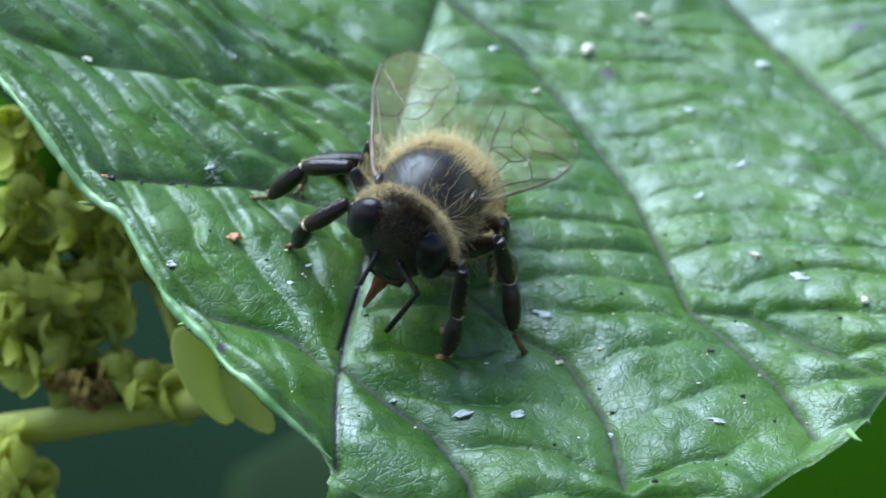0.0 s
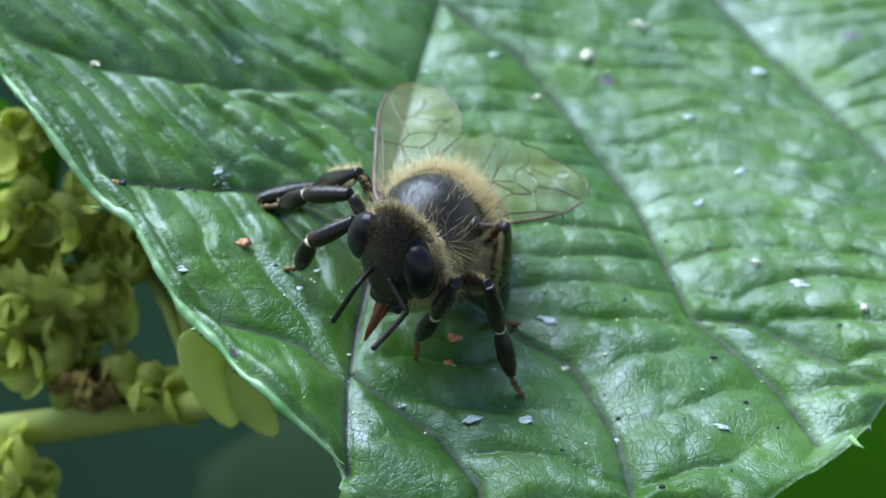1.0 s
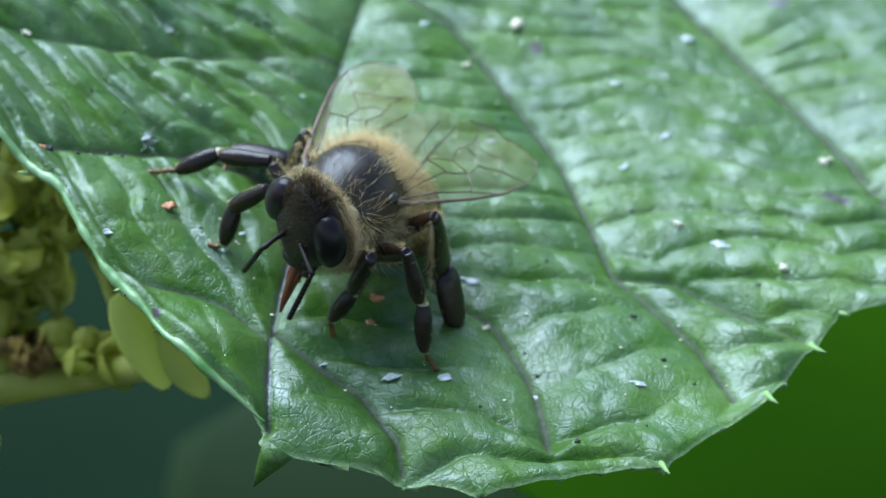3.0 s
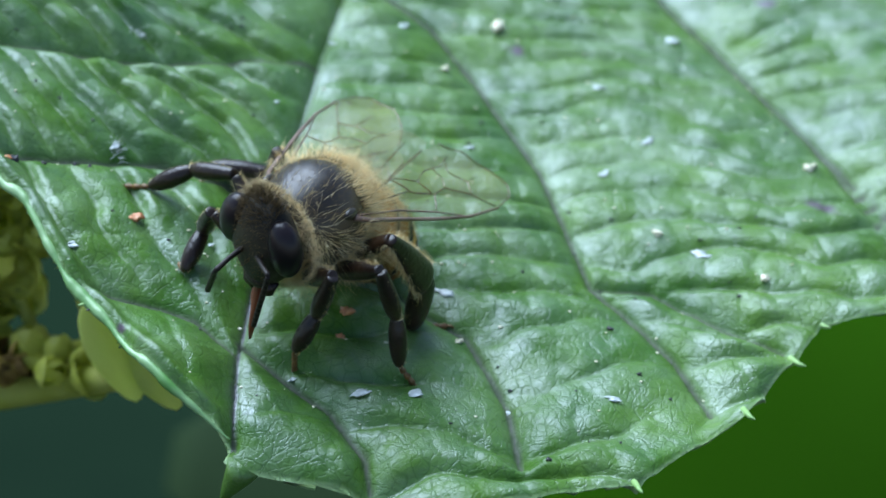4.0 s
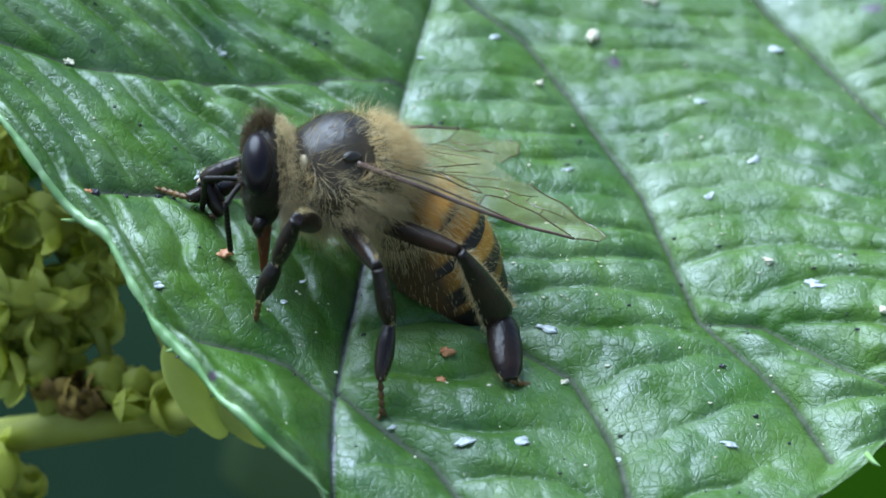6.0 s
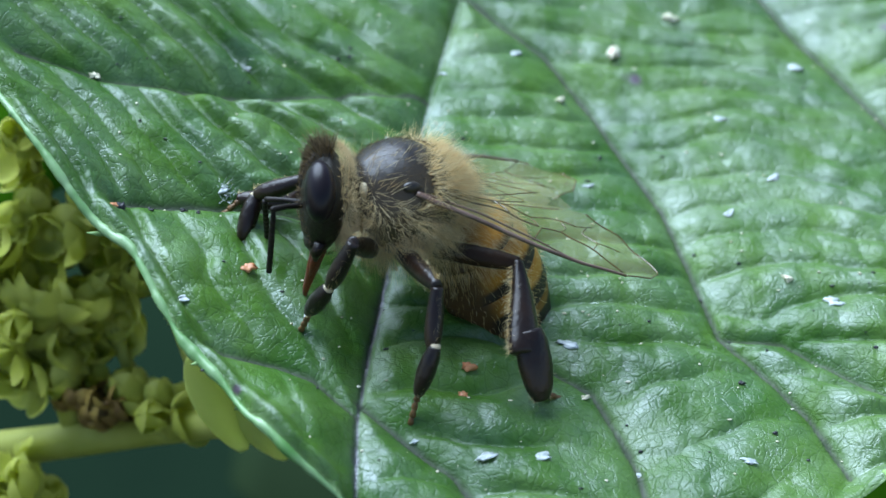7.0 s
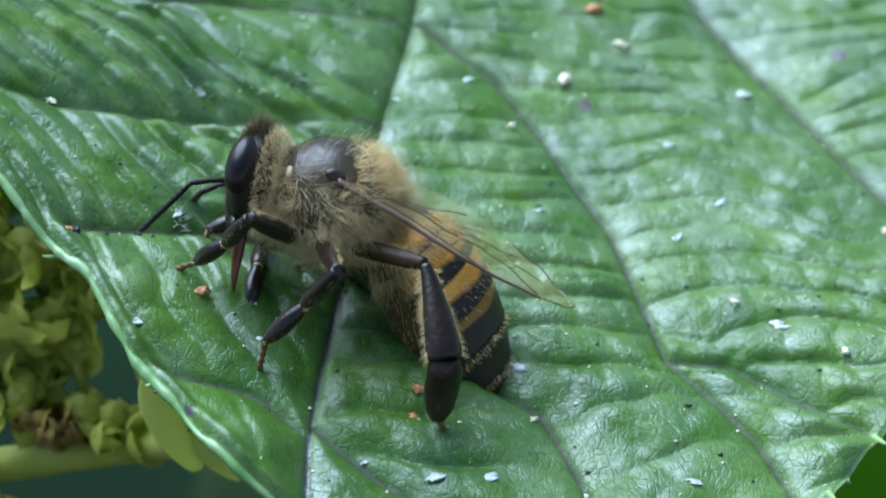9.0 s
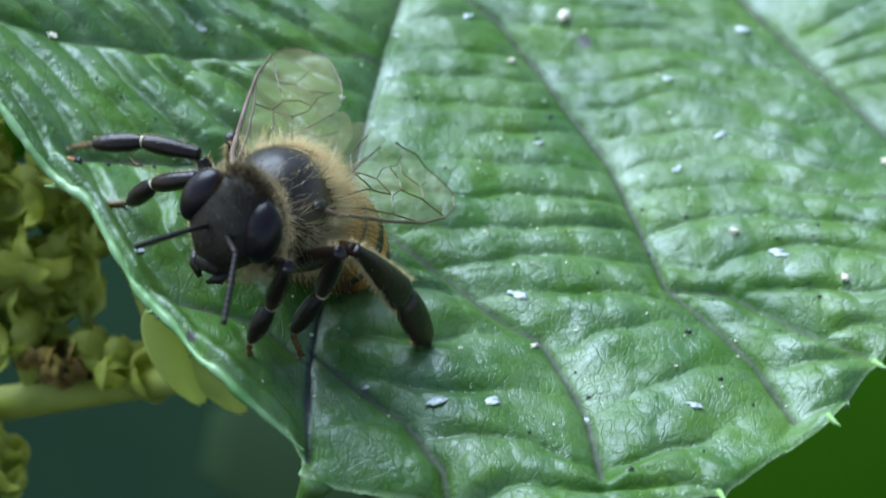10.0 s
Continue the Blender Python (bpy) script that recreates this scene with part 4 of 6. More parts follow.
honey_bee()



# ---------------------------------------------------------------- behind the leaf
def sheet(outline, bulge, nu=26, nv=18):
    """A curved blade: outline gives half widths along its length, bulge the rise across it."""
    u = np.linspace(0, 1, nu)
    w = np.linspace(-1, 1, nv)
    half = np.interp(u, [p[0] for p in outline], [p[1] for p in outline])
    L = outline[-1][2]
    x = np.repeat((u * L)[:, None], nv, 1)
    y = half[:, None] * w[None]
    z = bulge * (1 - w[None] ** 2) * np.sin(np.pi * np.clip(u, 0.02, 1))[:, None] + 0.03 * np.sin(7 * u)[:, None] * w[None]
    i = np.arange(nu * nv).reshape(nu, nv)
    f = np.stack([i[:-1, :-1], i[:-1, 1:], i[1:, 1:], i[1:, :-1]], -1).reshape(-1, 4)
    return np.stack([x, y, z], -1).reshape(-1, 3), f


def floret_mesh(petals, open_angle, rng):
    """A small floret: cupped petals round a little knob."""
    parts_ = [ellipsoid((0.34, 0.34, 0.34), (0, 0, 0.1), 12, 8)]
    for i in range(petals):
        v, f = sheet([(0, 0.2, 0), (0.25, 0.55, 0), (0.5, 0.72, 0), (0.75, 0.66, 0), (0.92, 0.4, 0), (1, 0.1, 1.35)], -0.42, 12, 9)
        r = np.array(Euler((0, radians(-open_angle + rng.normal(0, 9)), radians(360 / petals * i + rng.normal(0, 8)))).to_matrix())
        parts_.append((v @ r.T, f))
    return merge(parts_)


def flowers():
    rng = np.random.default_rng(11)
    plant = empty("flower_cluster")
    tagged(plant, "yellow-green flower cluster with withered florets beside the leaf", "flower")
    main = [(-5.2, 2.3, -5.7), (-7.6, 3.6, -7.4), (-10.2, 5.0, -9.0), (-13.2, 5.5, -10.0), (-16.0, 6.1, -11.0), (-21.0, 7.3, -13.0)]
    v, f = tube(main, np.linspace(0.55, 0.75, len(main)), 12)
    mesh_object("stem", v, f, STEM, plant, "pale green stem")
    meshes = []
    for k in range(5):
        v, f = floret_mesh(4 if k % 2 else 5, (58, 40, 72, 30, 50)[k], rng)
        me = bpy.data.meshes.new("floret")
        me.from_pydata((v * MM).tolist(), [], [tuple(int(i) for i in q) for q in f])
        me.materials.append(FLORET)
        me.shade_smooth()
        meshes.append(me)
    brown = meshes[1].copy()
    brown.materials.clear()
    brown.materials.append(FLORET_BROWN)
    centres = [(-13.7, 9.4, -2.8, 1.6, 1.4, 16), (-11.3, 9.2, -3.2, 1.8, 1.6, 14), (-14.4, 7.4, -5.6, 1.6, 1.6, 18), (-12.4, 7.4, -5.6, 1.3, 1.7, 16), (-14.0, 6.4, -7.2, 1.5, 1.0, 12), (-15.0, 3.6, -11.4, 1.3, 1.2, 12), (-14.6, 10.8, -0.9, 1.0, 1.6, 9), (-9.6, 5.0, -8.0, 1.1, 0.35, 8), (-16.2, 8.4, -4.3, 1.6, 2.2, 16), (-10.2, 9.4, -2.9, 0.9, 1.1, 8), (-10.4, 8.6, -4.4, 0.8, 0.7, 6)]
    for cx, cy, cz, rx, rz, count in centres:
        hub = len(main) - 1
        near = main[min(range(len(main)), key=lambda i: (main[i][0] - cx) ** 2 + (main[i][2] - cz) ** 2)]
        v, f = tube([near, ((near[0] + cx) / 2 + 0.3, (near[1] + cy) / 2 + 0.4, (near[2] + cz) / 2), (cx, cy + 0.6, cz)], [0.3, 0.25, 0.2], 8)
        mesh_object("stalk", v, f, STEM, plant)
        for i in range(count):
            a, r = rng.uniform(0, 2 * np.pi), math.sqrt(rng.random())
            p = (cx + rx * r * math.cos(a), cy + rng.uniform(-0.9, 0.9), cz + rz * r * math.sin(a))
            ob = new("floret", rng.choice(meshes))
            ob.parent = plant
            s = rng.uniform(0.75, 1.2)
            ob.matrix_basis = mm(*p, rng.uniform(10, 85), rng.uniform(-40, 40), rng.uniform(0, 360)) @ Matrix.Scale(s, 4)
    for p in [(-12.0, 4.7, -7.7), (-11.2, 4.6, -7.8), (-13.1, 4.7, -7.7)]:
        for _ in range(3):
            ob = new("withered_floret", brown)
            ob.parent = plant
            ob.matrix_basis = mm(p[0] + rng.normal(0, 0.5), p[1] + rng.normal(0, 0.3), p[2] + rng.normal(0, 0.4), rng.uniform(20, 80), rng.uniform(-40, 40), rng.uniform(0, 360)) @ Matrix.Scale(0.7, 4)
    # one pale bract hangs under the leaf's margin
    v, f = sheet([(u, 0.12 + 0.62 * math.sin(math.pi * u ** 0.85) ** 0.7 if u < 1 else 0.12, 4.3) for u in np.linspace(0, 1, 24)], 0.45)
    br = mesh_object("bract", v, f, BRACT, plant, "pale green oval bract")
    br.matrix_basis = mm(-8.0, 2.0, -2.75, 57, 66, -18)
    s = br.modifiers.new("thickness", "SOLIDIFY")
    s.thickness = 0.12 * MM
    b2 = copy_thing(br, mm(-7.4, 2.3, -3.7, 66, 50, -20))
    b2.parent = plant


flowers()


def background():
    # a flat sheet, coloured dark to stand for deep shade below the leaf
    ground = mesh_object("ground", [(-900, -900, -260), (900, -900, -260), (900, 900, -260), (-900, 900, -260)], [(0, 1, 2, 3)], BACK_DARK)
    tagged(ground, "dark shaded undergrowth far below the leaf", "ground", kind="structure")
    v, f = sheet([(0, 2, 0), (0.3, 16, 0), (0.6, 18, 0), (1, 1, 60)], 3.0)
    for m, mt, lab in ((mm(6, 32, -34, 20, 0, 0), BACK_GREEN, "blurred bright green leaf lower in the plant"), (mm(-75, 27, -9, 25, 0, -5), BACK_GREEN, "blurred green leaf behind the flowers"), (mm(-14, 61, -62, 35, 0, -10), BACK_SHADED, "shaded bluish leaf deep in the plant")):
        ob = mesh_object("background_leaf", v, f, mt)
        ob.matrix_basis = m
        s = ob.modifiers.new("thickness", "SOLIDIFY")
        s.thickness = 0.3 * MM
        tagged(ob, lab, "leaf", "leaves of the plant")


background()



def motions():
    """The bee and its parts, each in the space of what carries it."""
    walk(PARTS['bee'], [
        (0, mm(1.07, 0.50, 3.61, -2, -3, -106)), (0.5, mm(0.88, -0.40, 3.70, -2, -6, -112)), (1, mm(0.80, -0.72, 3.69, 0, -5, -109)), (1.5, mm(0.99, -1.18, 3.72, -2, -7, -113)), (2, mm(0.87, -1.67, 3.74, 0, -5, -111)), (2.5, mm(0.90, -0.85, 3.49, -4, -5, -113)), (4, mm(0.58, -0.93, 3.32, -3, -12, -121)), (4.2, mm(0.55, -1.23, 3.13, 5, -17, -124)), (4.5, mm(0.48, -1.12, 3.67, 8, -24, -137)), (4.7, mm(-0.19, -0.28, 3.60, 13, -13, -145)), (5, mm(0.08, -0.55, 4.17, 13, -27, -145)), (5.5, mm(-0.33, 1.49, 3.80, 14, -14, -157)), (6, mm(-1.75, 2.12, 4.35, 20, -14, -157)), (7.5, mm(-0.32, 2.04, 3.89, 13, -17, -155)), (8, mm(-1.20, 2.60, 4.31, 23, -19, -169)), (8.5, mm(-1.51, 2.95, 4.51, 31, -16, -173)), (9, mm(-1.38, 2.97, 4.41, 28, -18, -171)), (9.2, mm(-1.66, 2.57, 4.58, 22, -18, -154)), (9.5, mm(-2.72, 0.87, 4.71, 4, -23, -132)), (9.7, mm(-2.83, -0.43, 4.60, -1, -19, -122)), (10, mm(-2.90, -1.75, 4.47, -6, -18, -120))])
    walk(PARTS['head'], [
        (0, mm(1.85, 0.00, 0.65, -18, 15, -13)), (0.5, mm(1.85, 0.00, 0.65, -10, 18, -21)), (1, mm(1.85, 0.00, 0.70, -9, 8, -24)), (1.5, mm(1.85, 0.00, 0.68, -12, 9, -27)), (2, mm(1.85, 0.00, 0.68, -8, 9, -25)), (2.5, mm(1.85, 0.00, 0.65, -11, 11, -24)), (4, mm(1.85, 0.00, 0.56, -2, 12, -14)), (4.2, mm(1.85, 0.00, 0.54, 1, 16, -19)), (4.5, mm(1.85, 0.00, 0.51, -2, 13, -23)), (4.7, mm(1.85, 0.00, 0.48, 5, 16, -32)), (5, mm(1.85, 0.00, 0.48, -2, 14, -12)), (5.5, mm(1.85, 0.00, 0.48, 7, 8, -12)), (6, mm(1.85, 0.00, 0.48, 9, 6, -22)), (7.5, mm(1.85, 0.00, 0.51, 9, 6, -19)), (8, mm(1.85, 0.00, 0.51, 3, 4, -23)), (8.5, mm(1.85, 0.00, 0.51, 3, 4, -23)), (9, mm(1.85, 0.00, 0.51, 4, 1, -27)), (9.2, mm(1.85, 0.00, 0.51, 13, -5, -9)), (9.5, mm(1.85, 0.00, 0.51, -2, 3, -7)), (9.7, mm(1.85, 0.00, 0.48, -11, -0, 4)), (10, mm(1.85, 0.00, 0.45, -6, -6, -1))])
    walk(PARTS['abdomen'], [
        (0, mm(-2.10, 0.00, -0.50, 0, -38, 12)), (0.5, mm(-2.10, 0.00, -0.50, 0, -38, 12)), (1, mm(-2.10, 0.00, -0.50, 0, -38, 12)), (1.5, mm(-2.10, 0.00, -0.50, 0, -38, 12)), (2, mm(-2.10, 0.00, -0.50, 0, -38, 12)), (2.5, mm(-2.10, 0.00, -0.50, 0, -38, 12)), (4, mm(-2.10, 0.00, -0.50, 0, -38, 12)), (4.2, mm(-2.10, 0.00, -0.50, 0, -38, 12)), (4.5, mm(-2.10, 0.00, -0.50, 0, -42, 0)), (4.7, mm(-2.10, 0.00, -0.50, 0, -44, 0)), (5, mm(-2.10, 0.00, -0.50, 0, -46, 2)), (5.5, mm(-2.10, 0.00, -0.50, 0, -47, 4)), (6, mm(-2.10, 0.00, -0.50, 0, -48, 5)), (7.5, mm(-2.10, 0.00, -0.50, 0, -49, 5)), (8, mm(-2.10, 0.00, -0.50, 0, -43, -4)), (8.5, mm(-2.10, 0.00, -0.50, 0, -38, -9)), (9, mm(-2.10, 0.00, -0.50, 0, -37, -8)), (9.2, mm(-2.10, 0.00, -0.50, 0, -45, 0)), (9.5, mm(-2.10, 0.00, -0.50, 0, -38, 0)), (9.7, mm(-2.10, 0.00, -0.50, 0, -38, 0)), (10, mm(-2.10, 0.00, -0.50, 0, -38, 0))])
    walk(PARTS['wing_l'], [
        (0, mm(0.30, 1.80, 0.80, 41, 17, 169)), (0.5, mm(0.30, 1.80, 0.80, 37, 15, 171)), (1, mm(0.30, 1.80, 0.80, 33, 18, 168)), (1.5, mm(0.30, 1.80, 0.80, 29, 17, 167)), (2, mm(0.30, 1.80, 0.80, 50, 14, 171)), (2.5, mm(0.30, 1.80, 0.80, 37, 14, 167)), (4, mm(0.30, 1.80, 0.80, 29, 12, 170)), (4.2, mm(0.30, 1.80, 0.80, 38, 8, 173)), (4.5, mm(0.30, 1.80, 0.80, 29, 4, 170)), (4.7, mm(0.30, 1.80, 0.80, 14, 12, 169)), (5, mm(0.30, 1.80, 0.80, 20, 4, 169)), (5.5, mm(0.30, 1.80, 0.80, 13, 15, 171)), (6, mm(0.30, 1.80, 0.80, 17, 18, 171)), (7.5, mm(0.30, 1.80, 0.80, 18, 19, 167)), (8, mm(0.30, 1.80, 0.80, 21, 20, 168)), (8.5, mm(0.30, 1.80, 0.80, 15, 18, 174)), (9, mm(0.30, 1.80, 0.80, 20, 19, 174)), (9.2, mm(0.30, 1.80, 0.80, 22, 27, 165)), (9.5, mm(0.30, 1.80, 0.80, 24, 13, 167)), (9.7, mm(0.30, 1.80, 0.80, 36, 14, 173)), (10, mm(0.30, 1.80, 0.80, 37, 14, 175))])
    walk(PARTS['wing_r'], [
        (0, mm(0.30, -1.80, 0.80, -170, -0, -165)), (0.5, mm(0.30, -1.80, 0.80, -169, -2, -162)), (1, mm(0.30, -1.80, 0.80, -168, -0, -164)), (1.5, mm(0.30, -1.80, 0.80, -170, -2, -163)), (2, mm(0.30, -1.80, 0.80, -170, -4, -167)), (2.5, mm(0.30, -1.80, 0.80, -177, -1, -165)), (4, mm(0.30, -1.80, 0.80, -169, 2, -166)), (4.2, mm(0.30, -1.80, 0.80, -175, -4, -168)), (4.5, mm(0.30, -1.80, 0.80, -180, -8, -166)), (4.7, mm(0.30, -1.80, 0.80, -176, 3, -169)), (5, mm(0.30, -1.80, 0.80, -174, -8, -168)), (5.5, mm(0.30, -1.80, 0.80, -172, 8, -157)), (6, mm(0.30, -1.80, 0.80, -168, 5, -156)), (7.5, mm(0.30, -1.80, 0.80, -171, 10, -164)), (8, mm(0.30, -1.80, 0.80, -136, 4, -163)), (8.5, mm(0.30, -1.80, 0.80, -129, 10, -168)), (9, mm(0.30, -1.80, 0.80, -121, 16, -170)), (9.2, mm(0.30, -1.80, 0.80, -118, 28, -172)), (9.5, mm(0.30, -1.80, 0.80, -175, -2, -169)), (9.7, mm(0.30, -1.80, 0.80, -168, -8, -155)), (10, mm(0.30, -1.80, 0.80, -170, -7, -156))])
    walk(PARTS['L1_femur'], [
        (0, mm(1.35, 0.95, -1.40, 99, -28, 35)), (0.5, mm(1.35, 0.95, -1.40, 104, -36, 38)), (1, mm(1.35, 0.95, -1.40, 87, -38, 31)), (1.5, mm(1.35, 0.95, -1.40, 102, -37, 39)), (2, mm(1.35, 0.95, -1.40, 110, -40, 44)), (2.5, mm(1.35, 0.95, -1.40, 96, -36, 37)), (4, mm(1.35, 0.95, -1.40, 94, -29, 53)), (4.2, mm(1.35, 0.95, -1.40, 103, -16, 34)), (4.5, mm(1.35, 0.95, -1.40, 99, -8, 43)), (4.7, mm(1.35, 0.95, -1.40, 86, -23, 38)), (5, mm(1.35, 0.95, -1.40, 84, 1, 44)), (5.5, mm(1.35, 0.95, -1.40, 87, -16, 63)), (6, mm(1.35, 0.95, -1.40, 78, -16, 51)), (7.5, mm(1.35, 0.95, -1.40, 82, -24, 42)), (8, mm(1.35, 0.95, -1.40, 57, -13, 29)), (8.5, mm(1.35, 0.95, -1.40, 54, -7, 42)), (9, mm(1.35, 0.95, -1.40, 57, -13, 34)), (9.2, mm(1.35, 0.95, -1.40, 56, -19, 31)), (9.5, mm(1.35, 0.95, -1.40, 91, -22, 49)), (9.7, mm(1.35, 0.95, -1.40, 89, -23, 47)), (10, mm(1.35, 0.95, -1.40, 97, -29, 44))])
    walk(PARTS['L1_tibia'], [
        (0, mm(2.93, 2.06, -0.36, -48, 86, -80)), (0.5, mm(2.71, 2.03, -0.12, -112, 64, -142)), (1, mm(2.81, 1.82, -0.09, -68, 62, -116)), (1.5, mm(2.67, 2.04, -0.13, -106, 65, -138)), (2, mm(2.50, 2.07, -0.06, -124, 64, -146)), (2.5, mm(2.76, 2.00, -0.12, -85, 69, -121)), (4, mm(2.51, 2.49, -0.34, -85, 73, -109)), (4.2, mm(3.09, 2.12, -0.79, -139, 72, -169)), (4.5, mm(2.89, 2.40, -1.10, -121, 53, -148)), (4.7, mm(2.95, 2.18, -0.56, -52, 69, -86)), (5, mm(2.86, 2.42, -1.44, -89, 62, -117)), (5.5, mm(2.31, 2.83, -0.78, -73, 71, -90)), (6, mm(2.67, 2.61, -0.79, -48, 61, -75)), (7.5, mm(2.83, 2.30, -0.52, -25, 66, -58)), (8, mm(3.21, 1.97, -0.93, -32, 39, -73)), (8.5, mm(2.94, 2.38, -1.13, -39, 32, -73)), (9, mm(3.10, 2.12, -0.93, -37, 37, -79)), (9.2, mm(3.05, 1.96, -0.72, -37, 36, -86)), (9.5, mm(2.65, 2.45, -0.62, -91, 62, -118)), (9.7, mm(2.67, 2.37, -0.56, -90, 50, -123)), (10, mm(2.72, 2.26, -0.37, -100, 70, -128))])
    walk(PARTS['L1_metatarsus'], [
        (0, mm(2.95, 1.94, -2.24, -33, 80, -65)), (0.5, mm(2.03, 1.50, -1.85, -69, 63, -95)), (1, mm(2.41, 1.01, -1.81, -77, 57, -128)), (1.5, mm(2.07, 1.49, -1.91, -63, 70, -91)), (2, mm(1.78, 1.58, -1.86, -92, 65, -111)), (2.5, mm(2.42, 1.43, -1.89, -70, 62, -105)), (4, mm(2.34, 1.99, -2.12, -46, 70, -67)), (4.2, mm(2.51, 2.01, -2.59, -55, 71, -82)), (4.5, mm(1.88, 1.78, -2.66, -83, 67, -105)), (4.7, mm(2.99, 1.52, -2.32, -43, 64, -76)), (5, mm(2.43, 1.59, -3.22, -77, 56, -104)), (5.5, mm(2.31, 2.21, -2.54, -1, 67, -18)), (6, mm(2.90, 1.73, -2.42, -40, 64, -67)), (7.5, mm(3.24, 1.64, -2.27, -45, 47, -76)), (8, mm(3.65, 0.55, -2.11, -27, 42, -66)), (8.5, mm(3.40, 0.83, -2.15, -29, 37, -60)), (9, mm(3.41, 0.64, -2.08, -25, 36, -61)), (9.2, mm(3.15, 0.35, -1.88, -30, 27, -74)), (9.5, mm(2.23, 1.65, -2.36, -74, 58, -99)), (9.7, mm(1.98, 1.31, -2.06, -90, 49, -123)), (10, mm(2.31, 1.74, -2.17, -76, 73, -103))])
    walk(PARTS['L1_tarsus'], [
        (0, mm(3.07, 1.69, -3.80, -118, 47, -159)), (0.5, mm(1.97, 0.76, -3.31, -111, 72, -141)), (1, mm(1.86, 0.30, -3.19, -106, 74, -154)), (1.5, mm(2.06, 0.90, -3.48, -147, 78, -177)), (2, mm(1.52, 0.92, -3.41, -143, 62, -166)), (2.5, mm(2.22, 0.72, -3.31, -150, 67, 173)), (4, mm(2.55, 1.50, -3.59, -130, 62, -158)), (4.2, mm(2.58, 1.51, -4.10, -125, 45, -161)), (4.5, mm(1.71, 1.14, -4.21, -142, 60, -169)), (4.7, mm(3.16, 0.86, -3.75, -107, 52, -153)), (5, mm(2.20, 0.66, -4.62, -115, 50, -151)), (5.5, mm(2.88, 2.03, -3.98, -100, 58, -122)), (6, mm(3.17, 1.10, -3.82, -73, 58, -104)), (7.5, mm(3.50, 0.60, -3.43, -51, 43, -83)), (8, mm(4.13, -0.54, -3.18, -31, 18, -67)), (8.5, mm(4.06, -0.30, -3.13, -34, 20, -62)), (9, mm(4.03, -0.50, -3.04, -21, 27, -54)), (9.2, mm(3.57, -1.11, -2.64, -30, 24, -73)), (9.5, mm(2.09, 0.78, -3.78, -104, 58, -134)), (9.7, mm(1.38, 0.39, -3.30, -89, 47, -123)), (10, mm(2.20, 1.26, -3.74, -146, 65, -176))])
    walk(PARTS['L2_femur'], [
        (0, mm(0.25, 1.20, -1.50, 115, -38, 51)), (0.5, mm(0.25, 1.20, -1.50, 115, -36, 62)), (1, mm(0.25, 1.20, -1.50, 112, -26, 39)), (1.5, mm(0.25, 1.20, -1.50, 107, -32, 63)), (2, mm(0.25, 1.20, -1.50, 108, -32, 61)), (2.5, mm(0.25, 1.20, -1.50, 112, -31, 45)), (4, mm(0.25, 1.20, -1.50, 108, -27, 69)), (4.2, mm(0.25, 1.20, -1.50, 109, -21, 69)), (4.5, mm(0.25, 1.20, -1.50, 107, -14, 95)), (4.7, mm(0.25, 1.20, -1.50, 104, -1, 95)), (5, mm(0.25, 1.20, -1.50, 110, 4, 105)), (5.5, mm(0.25, 1.20, -1.50, 90, -1, 88)), (6, mm(0.25, 1.20, -1.50, 99, 14, 88)), (7.5, mm(0.25, 1.20, -1.50, 84, 1, 88)), (8, mm(0.25, 1.20, -1.50, 79, 31, 101)), (8.5, mm(0.25, 1.20, -1.50, 79, 14, 92)), (9, mm(0.25, 1.20, -1.50, 79, 9, 88)), (9.2, mm(0.25, 1.20, -1.50, 74, 10, 72)), (9.5, mm(0.25, 1.20, -1.50, 90, -15, 73)), (9.7, mm(0.25, 1.20, -1.50, 104, -25, 56)), (10, mm(0.25, 1.20, -1.50, 102, -37, 64))])
    walk(PARTS['L2_tibia'], [
        (0, mm(1.58, 2.86, 0.18, 160, 71, 147)), (0.5, mm(1.24, 3.10, 0.08, -179, 65, 177)), (1, mm(2.13, 2.74, -0.34, 166, 73, 143)), (1.5, mm(1.27, 3.22, -0.06, 164, 74, 154)), (2, mm(1.35, 3.15, -0.07, -177, 74, 172)), (2.5, mm(1.88, 2.85, -0.09, 133, 72, 114)), (4, mm(1.13, 3.48, -0.28, 146, 65, 141)), (4.2, mm(1.16, 3.56, -0.51, 170, 64, 165)), (4.5, mm(0.02, 3.80, -0.84, 171, 58, 178)), (4.7, mm(0.02, 3.90, -1.46, 162, 64, 165)), (5, mm(-0.43, 3.79, -1.68, 169, 55, 175)), (5.5, mm(0.35, 3.94, -1.44, -90, 78, -91)), (6, mm(0.32, 3.86, -2.18, -169, 73, -172)), (7.5, mm(0.36, 3.94, -1.54, 66, 62, 65)), (8, mm(-0.18, 3.51, -2.94, 74, 46, 91)), (8.5, mm(0.14, 3.86, -2.16, -61, 50, -58)), (9, mm(0.35, 3.91, -1.92, -65, 49, -66)), (9.2, mm(1.06, 3.77, -1.95, -63, 46, -73)), (9.5, mm(1.01, 3.70, -0.78, -91, 50, -103)), (9.7, mm(1.61, 3.26, -0.36, -116, 50, -133)), (10, mm(1.21, 3.15, 0.12, -118, 70, -130))])
